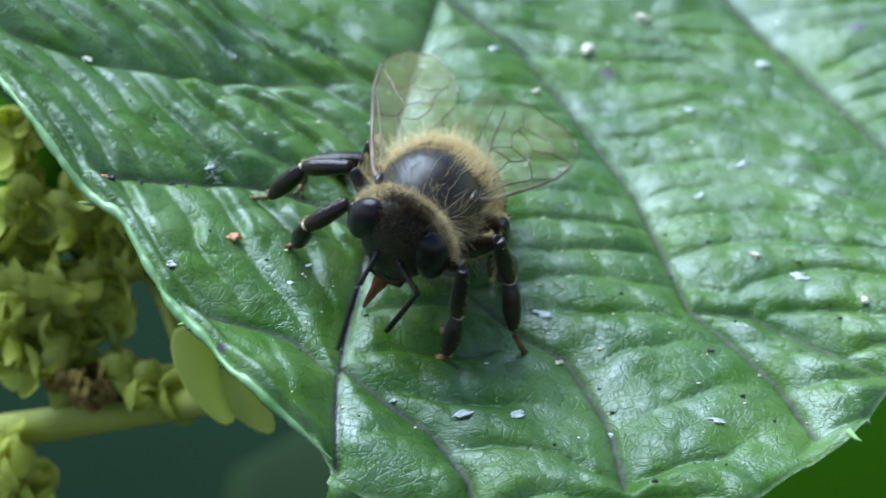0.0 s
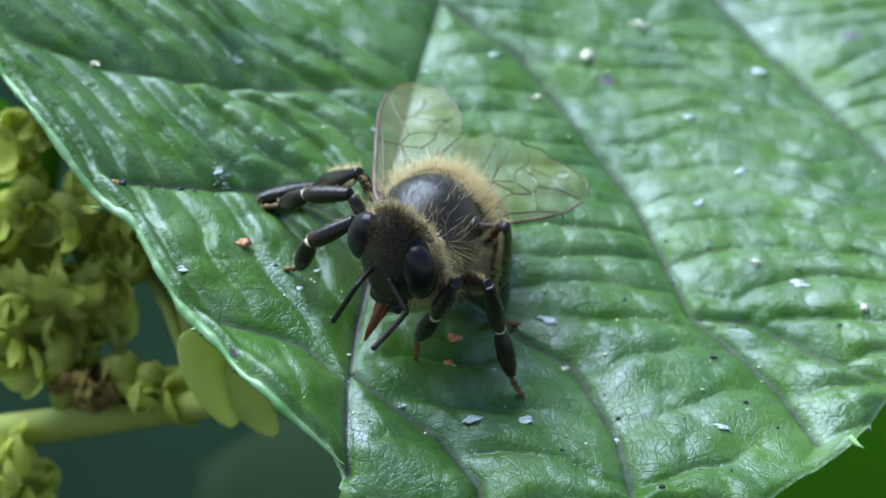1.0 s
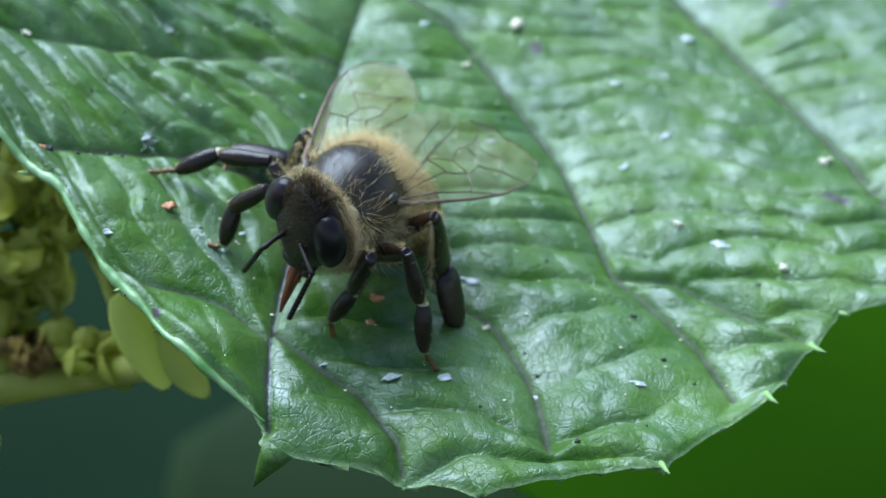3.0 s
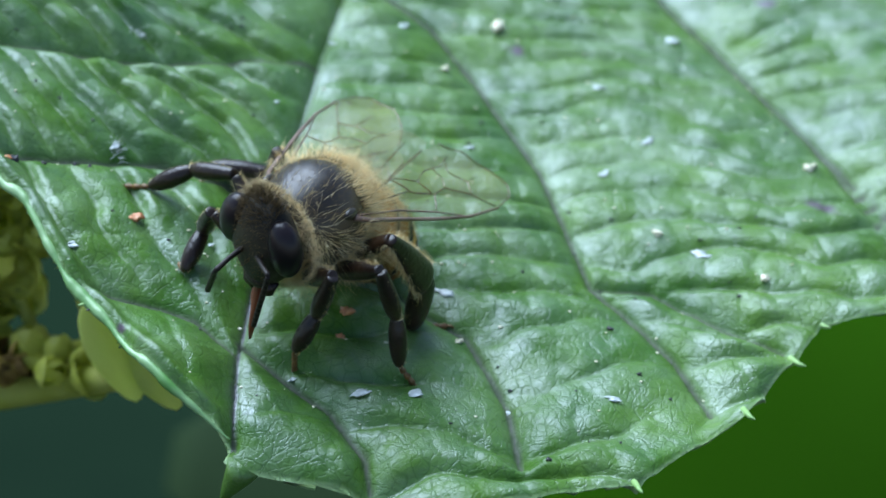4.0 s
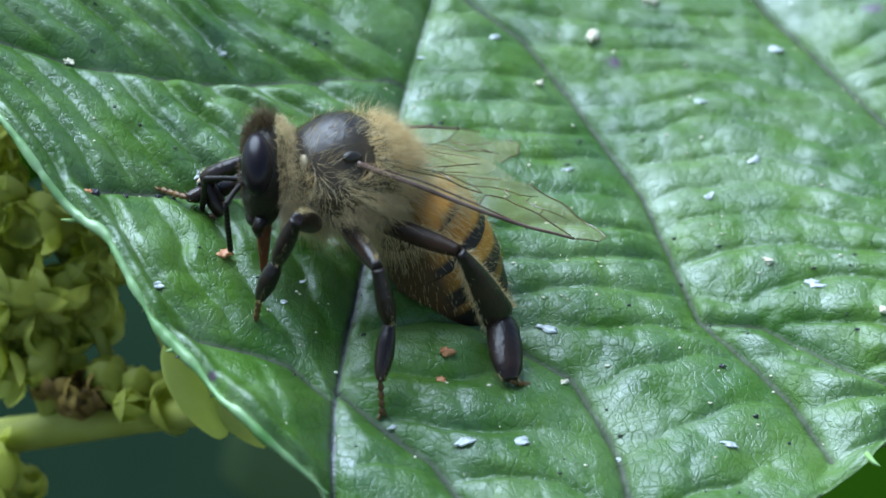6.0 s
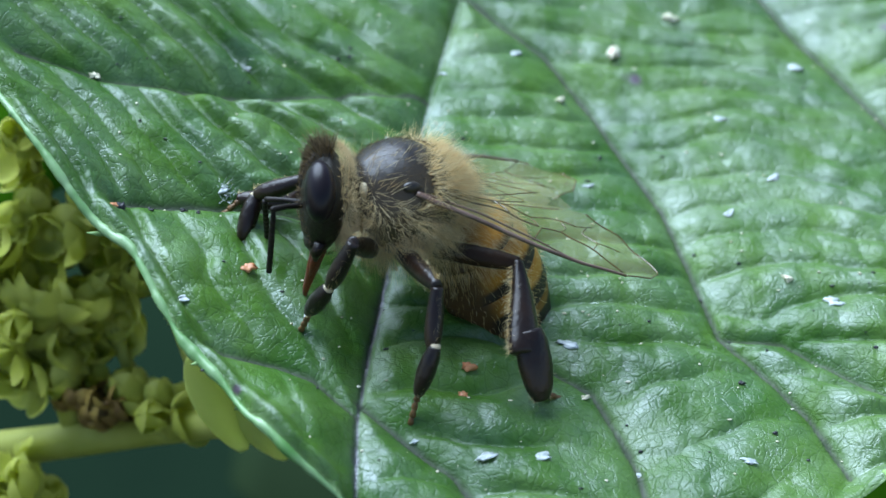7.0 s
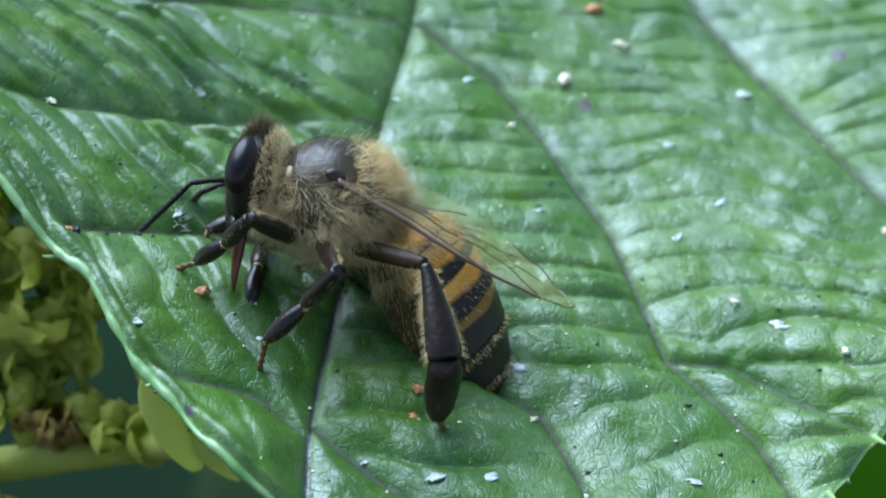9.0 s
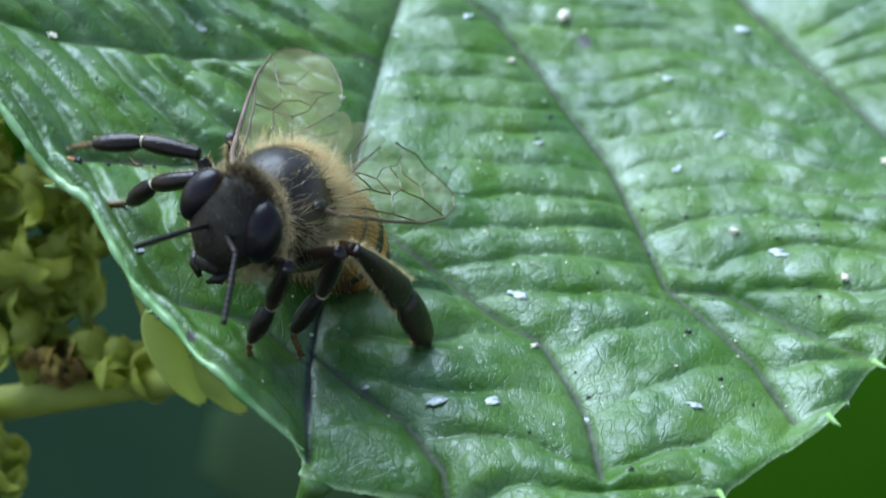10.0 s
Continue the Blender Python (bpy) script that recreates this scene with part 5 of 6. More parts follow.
    walk(PARTS['L2_metatarsus'], [
        (0, mm(1.01, 3.22, -1.80, 82, 81, 68)), (0.5, mm(0.38, 3.15, -1.82, 162, 68, 157)), (1, mm(1.64, 3.11, -2.33, 131, 75, 107)), (1.5, mm(0.75, 3.46, -2.07, 149, 82, 140)), (2, mm(0.79, 3.23, -2.10, 174, 82, 163)), (2.5, mm(1.63, 3.44, -2.05, 96, 80, 76)), (4, mm(0.47, 4.02, -2.11, 122, 79, 116)), (4.2, mm(0.30, 3.79, -2.35, 178, 77, 172)), (4.5, mm(-1.07, 3.83, -2.59, 172, 64, 179)), (4.7, mm(-0.86, 4.14, -3.30, 165, 65, 168)), (5, mm(-1.61, 3.89, -3.38, 170, 49, 176)), (5.5, mm(0.34, 3.52, -3.40, -47, 71, -47)), (6, mm(-0.24, 3.78, -4.10, 55, 71, 48)), (7.5, mm(0.75, 4.78, -3.27, -68, 71, -70)), (8, mm(-0.22, 4.91, -4.38, -141, 63, -135)), (8.5, mm(0.83, 2.77, -3.70, -35, 60, -31)), (9, mm(0.89, 2.71, -3.42, -37, 54, -34)), (9.2, mm(1.47, 2.44, -3.41, -40, 42, -44)), (9.5, mm(0.71, 2.43, -2.36, -74, 43, -79)), (9.7, mm(0.73, 2.31, -1.93, -103, 54, -117)), (10, mm(0.76, 2.62, -1.81, -89, 68, -99))])
    walk(PARTS['L2_tarsus'], [
        (0, mm(1.12, 3.50, -3.72, 157, 62, 145)), (0.5, mm(-0.28, 3.42, -3.60, 153, 64, 149)), (1, mm(1.50, 3.57, -4.19, 153, 62, 130)), (1.5, mm(0.55, 3.63, -3.97, 143, 68, 134)), (2, mm(0.55, 3.30, -4.02, 151, 66, 141)), (2.5, mm(1.70, 3.75, -3.91, 149, 57, 132)), (4, mm(0.31, 4.34, -3.92, 140, 50, 137)), (4.2, mm(-0.11, 3.85, -4.18, 168, 49, 163)), (4.5, mm(-1.88, 3.84, -4.29, 155, 48, 163)), (4.7, mm(-1.63, 4.31, -5.00, 171, 53, 174)), (5, mm(-2.84, 3.96, -4.81, 158, 46, 165)), (5.5, mm(0.75, 3.09, -5.13, 77, 54, 73)), (6, mm(0.15, 4.21, -5.83, -139, 76, -142)), (7.5, mm(0.95, 4.23, -5.00, -62, 76, -64)), (8, mm(-0.81, 4.32, -5.99, -158, 63, -150)), (8.5, mm(1.61, 2.30, -5.29, -91, 55, -95)), (9, mm(1.77, 2.11, -4.90, -96, 60, -103)), (9.2, mm(2.46, 1.49, -4.64, -81, 51, -98)), (9.5, mm(0.97, 1.08, -3.62, -112, 64, -125)), (9.7, mm(0.24, 1.33, -3.42, -102, 51, -115)), (10, mm(0.65, 1.92, -3.55, 177, 56, 166))])
    walk(PARTS['L3_femur'], [
        (0, mm(-0.90, 1.15, -1.40, -109, -37, 45)), (0.5, mm(-0.90, 1.15, -1.40, 72, -10, 166)), (1, mm(-0.90, 1.15, -1.40, -136, -51, 54)), (1.5, mm(-0.90, 1.15, -1.40, -154, -47, 68)), (2, mm(-0.90, 1.15, -1.40, -150, -48, 65)), (2.5, mm(-0.90, 1.15, -1.40, -149, -44, 67)), (4, mm(-0.90, 1.15, -1.40, -134, -39, 62)), (4.2, mm(-0.90, 1.15, -1.40, -118, -29, 65)), (4.5, mm(-0.90, 1.15, -1.40, 133, -38, 101)), (4.7, mm(-0.90, 1.15, -1.40, 93, -22, 109)), (5, mm(-0.90, 1.15, -1.40, 104, -32, 117)), (5.5, mm(-0.90, 1.15, -1.40, 71, -3, 165)), (6, mm(-0.90, 1.15, -1.40, 59, 11, 133)), (7.5, mm(-0.90, 1.15, -1.40, 71, -2, 158)), (8, mm(-0.90, 1.15, -1.40, 71, -2, 161)), (8.5, mm(-0.90, 1.15, -1.40, 64, 2, 131)), (9, mm(-0.90, 1.15, -1.40, 66, -2, 128)), (9.2, mm(-0.90, 1.15, -1.40, 44, 5, 105)), (9.5, mm(-0.90, 1.15, -1.40, 86, -19, 94)), (9.7, mm(-0.90, 1.15, -1.40, -132, -24, 76)), (10, mm(-0.90, 1.15, -1.40, -111, -30, 57))])
    walk(PARTS['L3_tibia'], [
        (0, mm(0.74, 2.80, 0.32, 103, 59, -162)), (0.5, mm(-3.63, 1.85, -0.92, 95, 65, -173)), (1, mm(0.18, 2.62, 0.89, 104, 63, -162)), (1.5, mm(-0.15, 2.98, 0.74, 102, 52, -158)), (2, mm(-0.08, 2.92, 0.74, 101, 51, -159)), (2.5, mm(-0.08, 3.07, 0.61, 103, 66, -166)), (4, mm(0.18, 3.15, 0.46, 76, 45, 171)), (4.2, mm(0.21, 3.49, 0.01, 83, 35, -171)), (4.5, mm(-1.33, 3.43, 0.42, 95, 44, -161)), (4.7, mm(-1.77, 3.73, -0.27, 96, 53, -166)), (5, mm(-2.05, 3.37, 0.18, 93, 45, -164)), (5.5, mm(-3.63, 1.89, -1.26, -16, 28, 68)), (6, mm(-2.84, 3.26, -1.96, 96, 51, -164)), (7.5, mm(-3.55, 2.20, -1.31, -19, 26, 66)), (8, mm(-3.60, 2.09, -1.31, 27, 35, 106)), (8.5, mm(-2.80, 3.32, -1.48, 47, 65, 132)), (9, mm(-2.69, 3.41, -1.31, 36, 58, 119)), (9.2, mm(-1.66, 3.93, -1.64, 86, 74, 173)), (9.5, mm(-1.08, 3.88, -0.47, 68, 53, 158)), (9.7, mm(-0.25, 3.71, -0.21, 69, 53, 159)), (10, mm(0.47, 3.23, 0.06, 66, 38, 156))])
    walk(PARTS['L3_metatarsus'], [
        (0, mm(-0.90, 2.28, -2.50, 77, 34, 177)), (0.5, mm(-5.01, 1.69, -3.89, -71, 1, -2)), (1, mm(-1.25, 2.17, -2.01, 109, 73, -163)), (1.5, mm(-2.01, 2.24, -1.86, 146, 68, -126)), (2, mm(-2.01, 2.17, -1.83, 153, 70, -121)), (2.5, mm(-1.38, 2.74, -2.41, 13, 64, 96)), (4, mm(-2.09, 3.52, -1.83, 131, 75, -142)), (4.2, mm(-2.41, 3.09, -1.86, 124, 65, -144)), (4.5, mm(-3.55, 2.65, -1.85, 131, 54, -131)), (4.7, mm(-3.65, 3.26, -2.89, 178, 50, -100)), (5, mm(-4.27, 2.71, -2.12, 141, 56, -125)), (5.5, mm(-2.56, 4.59, -2.82, 138, 64, -131)), (6, mm(-4.86, 2.70, -4.50, -6, 41, 76)), (7.5, mm(-2.36, 4.92, -2.77, 113, 69, -157)), (8, mm(-4.34, 4.68, -3.20, 154, 54, -115)), (8.5, mm(-3.72, 4.33, -4.44, 148, 68, -125)), (9, mm(-3.55, 4.94, -4.08, 158, 66, -116)), (9.2, mm(-2.57, 4.04, -4.82, -14, 63, 67)), (9.5, mm(-2.92, 4.61, -3.12, -23, 55, 58)), (9.7, mm(-2.11, 4.41, -2.85, -10, 54, 71)), (10, mm(-1.91, 4.29, -1.97, 64, 51, 153))])
    walk(PARTS['L3_tarsus'], [
        (0, mm(-2.89, 2.38, -3.85, 71, 17, 170)), (0.5, mm(-2.61, 1.62, -3.93, -4, 33, 78)), (1, mm(-1.91, 1.97, -4.26, 58, 26, 141)), (1.5, mm(-2.55, 1.51, -4.06, 55, 23, 134)), (2, mm(-2.42, 1.48, -4.09, 61, 27, 147)), (2.5, mm(-1.48, 3.78, -4.57, 67, -3, -159)), (4, mm(-2.57, 3.15, -4.09, 68, 2, 144)), (4.2, mm(-3.19, 2.53, -3.98, 70, 1, 153)), (4.5, mm(-4.47, 1.61, -3.76, 13, 23, 91)), (4.7, mm(-3.91, 1.76, -4.71, 22, 26, 98)), (5, mm(-5.02, 1.63, -4.09, 25, 25, 100)), (5.5, mm(-3.25, 3.81, -4.98, 77, 22, -172)), (6, mm(-4.41, 4.47, -6.07, 79, 20, -162)), (7.5, mm(-3.15, 4.59, -5.00, 80, 26, -170)), (8, mm(-4.94, 3.40, -5.14, 76, 13, -145)), (8.5, mm(-4.22, 3.60, -6.68, 85, 28, -159)), (9, mm(-3.97, 4.06, -6.28, 87, 36, -166)), (9.2, mm(-2.14, 5.05, -6.95, 86, 32, -163)), (9.5, mm(-2.19, 5.77, -5.08, 59, 32, 145)), (9.7, mm(-1.65, 5.74, -4.76, 61, 25, 146)), (10, mm(-3.24, 4.97, -3.85, 26, 28, 102))])
    walk(PARTS['R1_femur'], [
        (0, mm(1.35, -0.95, -1.40, -82, -46, -97)), (0.5, mm(1.35, -0.95, -1.40, -79, -52, -95)), (1, mm(1.35, -0.95, -1.40, -71, -48, -108)), (1.5, mm(1.35, -0.95, -1.40, -78, -43, -105)), (2, mm(1.35, -0.95, -1.40, -82, -44, -107)), (2.5, mm(1.35, -0.95, -1.40, -87, -47, -96)), (4, mm(1.35, -0.95, -1.40, -114, -29, -76)), (4.2, mm(1.35, -0.95, -1.40, -154, -29, -22)), (4.5, mm(1.35, -0.95, -1.40, -114, -26, -44)), (4.7, mm(1.35, -0.95, -1.40, -107, -35, -47)), (5, mm(1.35, -0.95, -1.40, -118, -31, -56)), (5.5, mm(1.35, -0.95, -1.40, -111, -39, -52)), (6, mm(1.35, -0.95, -1.40, -100, -40, -50)), (7.5, mm(1.35, -0.95, -1.40, -103, -37, -49)), (8, mm(1.35, -0.95, -1.40, -105, -16, -60)), (8.5, mm(1.35, -0.95, -1.40, -79, 14, -93)), (9, mm(1.35, -0.95, -1.40, -81, 25, -93)), (9.2, mm(1.35, -0.95, -1.40, -80, -2, -63)), (9.5, mm(1.35, -0.95, -1.40, -108, -39, -57)), (9.7, mm(1.35, -0.95, -1.40, -103, -53, -79)), (10, mm(1.35, -0.95, -1.40, -84, -45, -100))])
    walk(PARTS['R1_tibia'], [
        (0, mm(1.15, -2.51, 0.21, -84, 40, -85)), (0.5, mm(1.23, -2.35, 0.40, -80, 33, -75)), (1, mm(0.87, -2.42, 0.31, -78, 35, -81)), (1.5, mm(0.92, -2.56, 0.18, -84, 36, -90)), (2, mm(0.87, -2.53, 0.22, -90, 30, -101)), (2.5, mm(1.19, -2.48, 0.26, -90, 36, -93)), (4, mm(1.83, -2.88, -0.30, -136, 47, -138)), (4.2, mm(3.17, -1.70, -0.31, -148, 31, -139)), (4.5, mm(2.78, -2.33, -0.45, -129, 64, -108)), (4.7, mm(2.59, -2.27, -0.15, -108, 76, -86)), (5, mm(2.40, -2.51, -0.27, -120, 46, -109)), (5.5, mm(2.41, -2.28, -0.01, -96, 44, -75)), (6, mm(2.44, -2.23, 0.02, -79, 29, -47)), (7.5, mm(2.50, -2.29, -0.09, -84, 29, -53)), (8, mm(2.42, -2.77, -0.80, 133, 59, 148)), (8.5, mm(1.25, -3.08, -1.94, 65, 44, 62)), (9, mm(1.26, -2.94, -2.33, 79, 18, 75)), (9.2, mm(2.35, -2.90, -1.34, 78, 46, 98)), (9.5, mm(2.33, -2.45, 0.04, -94, 42, -76)), (9.7, mm(1.62, -2.31, 0.41, -98, 32, -97)), (10, mm(1.05, -2.57, 0.23, -89, 31, -95))])
    walk(PARTS['R1_metatarsus'], [
        (0, mm(1.27, -3.94, -0.97, -129, 56, -136)), (0.5, mm(1.62, -3.85, -0.60, -155, 67, -153)), (1, mm(1.12, -3.93, -0.75, -122, 63, -129)), (1.5, mm(0.93, -4.08, -0.92, -85, 64, -90)), (2, mm(0.55, -4.13, -0.72, -91, 58, -100)), (2.5, mm(1.12, -3.98, -0.84, -97, 73, -100)), (4, mm(0.89, -3.72, -1.67, 11, 50, 3)), (4.2, mm(1.98, -2.74, -1.24, -137, 52, -122)), (4.5, mm(2.52, -3.11, -2.13, 154, 50, 174)), (4.7, mm(2.63, -2.73, -1.97, 134, 25, 173)), (5, mm(1.98, -3.75, -1.61, 163, 63, 170)), (5.5, mm(2.76, -3.59, -1.30, 119, 47, 137)), (6, mm(3.56, -3.42, -0.89, 116, 55, 145)), (7.5, mm(3.49, -3.59, -1.00, -8, 57, 15)), (8, mm(1.61, -2.26, -2.41, 95, 41, 99)), (8.5, mm(1.89, -1.89, -3.24, 84, 32, 93)), (9, mm(1.71, -1.22, -2.91, 78, 55, 75)), (9.2, mm(2.18, -1.61, -2.68, 105, 50, 133)), (9.5, mm(2.66, -3.80, -1.19, -130, 42, -124)), (9.7, mm(1.42, -3.87, -0.58, -123, 63, -125)), (10, mm(0.90, -4.19, -0.75, -100, 49, -109))])
    walk(PARTS['R1_tarsus'], [
        (0, mm(0.64, -4.54, -2.28, -84, 15, -80)), (0.5, mm(1.09, -4.12, -2.04, -93, 67, -91)), (1, mm(0.67, -4.48, -2.15, -84, 21, -96)), (1.5, mm(0.93, -4.78, -2.34, -96, 24, -118)), (2, mm(0.39, -4.95, -2.06, -97, 25, -118)), (2.5, mm(1.04, -4.44, -2.34, -95, 23, -106)), (4, mm(1.91, -3.67, -2.87, -114, 4, -130)), (4.2, mm(1.48, -3.52, -2.45, -126, -0, -119)), (4.5, mm(1.52, -3.01, -3.34, -101, -6, -104)), (4.7, mm(1.21, -2.56, -2.63, -87, 9, -23)), (5, mm(1.27, -3.62, -3.01, -106, 4, -79)), (5.5, mm(1.97, -2.86, -2.45, -14, 22, 12)), (6, mm(2.82, -2.90, -2.18, -92, -5, -31)), (7.5, mm(4.32, -3.36, -2.31, 118, 32, 156)), (8, mm(1.42, -1.08, -3.43, -97, 8, -30)), (8.5, mm(1.82, -0.56, -4.08, -89, -16, -54)), (9, mm(1.94, -0.34, -4.18, -91, -17, -61)), (9.2, mm(1.49, -0.87, -3.88, -70, 8, -33)), (9.5, mm(2.02, -4.76, -2.24, -97, 1, -91)), (9.7, mm(1.01, -4.46, -1.96, -101, 26, -104)), (10, mm(0.57, -5.18, -1.95, -88, 28, -94))])
    walk(PARTS['R2_femur'], [
        (0, mm(0.25, -1.20, -1.50, -74, -46, -115)), (0.5, mm(0.25, -1.20, -1.50, -80, -45, -110)), (1, mm(0.25, -1.20, -1.50, -79, -44, -112)), (1.5, mm(0.25, -1.20, -1.50, -71, -33, -111)), (2, mm(0.25, -1.20, -1.50, -66, -35, -115)), (2.5, mm(0.25, -1.20, -1.50, -67, -34, -110)), (4, mm(0.25, -1.20, -1.50, -87, -41, -97)), (4.2, mm(0.25, -1.20, -1.50, -94, -50, -91)), (4.5, mm(0.25, -1.20, -1.50, -95, -26, -90)), (4.7, mm(0.25, -1.20, -1.50, -100, -35, -86)), (5, mm(0.25, -1.20, -1.50, -145, -16, -45)), (5.5, mm(0.25, -1.20, -1.50, -85, -28, -61)), (6, mm(0.25, -1.20, -1.50, -72, -37, -71)), (7.5, mm(0.25, -1.20, -1.50, -74, -39, -75)), (8, mm(0.25, -1.20, -1.50, -72, -42, -79)), (8.5, mm(0.25, -1.20, -1.50, -68, -42, -79)), (9, mm(0.25, -1.20, -1.50, -69, -42, -79)), (9.2, mm(0.25, -1.20, -1.50, -75, -41, -79)), (9.5, mm(0.25, -1.20, -1.50, -85, -36, -78)), (9.7, mm(0.25, -1.20, -1.50, -107, -50, -75)), (10, mm(0.25, -1.20, -1.50, -79, -48, -91))])
    walk(PARTS['R2_tibia'], [
        (0, mm(-0.59, -3.00, 0.54, -86, 19, -102)), (0.5, mm(-0.45, -3.08, 0.50, -90, 26, -104)), (1, mm(-0.51, -3.08, 0.48, -89, 20, -104)), (1.5, mm(-0.61, -3.45, 0.04, -78, 16, -91)), (2, mm(-0.76, -3.40, 0.19, -76, 4, -94)), (2.5, mm(-0.57, -3.44, 0.09, -75, 8, -87)), (4, mm(-0.02, -3.31, 0.34, -91, 18, -97)), (4.2, mm(0.21, -3.02, 0.67, -93, 6, -97)), (4.5, mm(0.25, -3.68, -0.31, -94, 2, -94)), (4.7, mm(0.42, -3.45, 0.07, -98, 11, -98)), (5, mm(2.15, -3.09, -0.73, -142, 14, -134)), (5.5, mm(1.41, -3.34, -0.22, -56, 47, -33)), (6, mm(0.95, -3.29, 0.15, -35, 42, -11)), (7.5, mm(0.80, -3.27, 0.22, -37, 49, -16)), (8, mm(0.65, -3.21, 0.34, -30, 52, -9)), (8.5, mm(0.64, -3.20, 0.34, -14, 54, 9)), (9, mm(0.64, -3.21, 0.34, -6, 57, 16)), (9.2, mm(0.65, -3.23, 0.32, 2, 65, 21)), (9.5, mm(0.71, -3.37, 0.12, -56, 64, -44)), (9.7, mm(0.72, -2.95, 0.63, -101, 33, -100)), (10, mm(0.21, -3.13, 0.64, -82, 7, -76))])
    walk(PARTS['R2_metatarsus'], [
        (0, mm(-0.98, -4.85, -0.13, -76, 49, -85)), (0.5, mm(-0.90, -4.83, -0.37, -87, 45, -97)), (1, mm(-0.98, -4.91, -0.20, -102, 38, -122)), (1.5, mm(-0.65, -5.43, -0.52, -77, 29, -87)), (2, mm(-0.90, -5.51, 0.04, -77, 24, -93)), (2.5, mm(-0.46, -5.48, -0.20, -71, 34, -78)), (4, mm(-0.25, -5.20, -0.30, -79, 36, -76)), (4.2, mm(-0.04, -5.01, 0.45, -83, 31, -75)), (4.5, mm(0.12, -5.68, -0.37, -58, 36, -41)), (4.7, mm(0.16, -5.40, -0.29, -17, 23, -8)), (5, mm(0.80, -4.49, -1.20, -120, 26, -58)), (5.5, mm(2.55, -4.09, -1.69, 21, 6, 27)), (6, mm(2.42, -3.57, -1.18, -22, 8, 13)), (7.5, mm(2.07, -3.64, -1.27, -72, 1, -42)), (8, mm(1.86, -3.41, -1.25, -58, 9, -20)), (8.5, mm(1.81, -3.02, -1.27, -17, 29, 9)), (9, mm(1.70, -2.91, -1.33, -24, 27, 4)), (9.2, mm(1.43, -2.93, -1.50, -71, 2, -34)), (9.5, mm(1.34, -3.99, -1.68, -83, 4, -76)), (9.7, mm(0.42, -4.60, -0.46, -90, 42, -83)), (10, mm(0.71, -5.06, 0.39, -83, 23, -80))])
    walk(PARTS['R2_tarsus'], [
        (0, mm(-0.87, -6.03, -1.51, -82, 15, -89)), (0.5, mm(-1.05, -6.10, -1.67, -86, 12, -89)), (1, mm(-1.75, -6.14, -1.32, -84, 14, -86)), (1.5, mm(-0.57, -7.07, -1.42, -80, 12, -97)), (2, mm(-0.98, -7.25, -0.75, -77, 25, -91)), (2.5, mm(-0.14, -7.00, -1.26, -75, 23, -86)), (4, mm(0.11, -6.63, -1.38, -85, 14, -73)), (4.2, mm(0.36, -6.53, -0.50, -90, 8, -74)), (4.5, mm(1.24, -6.66, -1.45, -93, 3, -57)), (4.7, mm(1.82, -5.62, -1.00, -110, -1, -26)), (5, mm(1.66, -5.87, -2.00, -134, 6, -53)), (5.5, mm(4.17, -3.28, -1.87, -80, -3, -72)), (6, mm(4.18, -3.16, -1.42, -71, -1, -67)), (7.5, mm(3.43, -4.85, -1.29, 26, 48, 46)), (8, mm(3.54, -4.03, -1.54, 72, 51, 100)), (8.5, mm(3.38, -2.77, -2.16, 59, 56, 87)), (9, mm(3.32, -2.81, -2.16, 59, 57, 87)), (9.2, mm(2.93, -3.95, -1.57, 31, 55, 49)), (9.5, mm(1.77, -5.76, -1.80, -74, -10, -116)), (9.7, mm(0.59, -5.93, -1.67, -98, 5, -92)), (10, mm(0.99, -6.72, -0.32, -99, 31, -111))])
    walk(PARTS['R3_femur'], [
        (0, mm(-0.90, -1.15, -1.40, -104, -41, -129)), (0.5, mm(-0.90, -1.15, -1.40, -138, -49, -106)), (1, mm(-0.90, -1.15, -1.40, -132, -46, -108)), (1.5, mm(-0.90, -1.15, -1.40, -123, -53, -121)), (2, mm(-0.90, -1.15, -1.40, -122, -56, -123)), (2.5, mm(-0.90, -1.15, -1.40, -128, -51, -115)), (4, mm(-0.90, -1.15, -1.40, -123, -50, -118)), (4.2, mm(-0.90, -1.15, -1.40, -129, -53, -116)), (4.5, mm(-0.90, -1.15, -1.40, -133, -56, -114)), (4.7, mm(-0.90, -1.15, -1.40, -135, -58, -113)), (5, mm(-0.90, -1.15, -1.40, -133, -56, -115)), (5.5, mm(-0.90, -1.15, -1.40, -139, -62, -112)), (6, mm(-0.90, -1.15, -1.40, -135, -58, -114)), (7.5, mm(-0.90, -1.15, -1.40, -136, -58, -113)), (8, mm(-0.90, -1.15, -1.40, -129, -55, -116)), (8.5, mm(-0.90, -1.15, -1.40, -123, -52, -120)), (9, mm(-0.90, -1.15, -1.40, -122, -52, -120)), (9.2, mm(-0.90, -1.15, -1.40, -117, -50, -123)), (9.5, mm(-0.90, -1.15, -1.40, -123, -52, -120)), (9.7, mm(-0.90, -1.15, -1.40, -115, -50, -126)), (10, mm(-0.90, -1.15, -1.40, -154, -54, -98))])
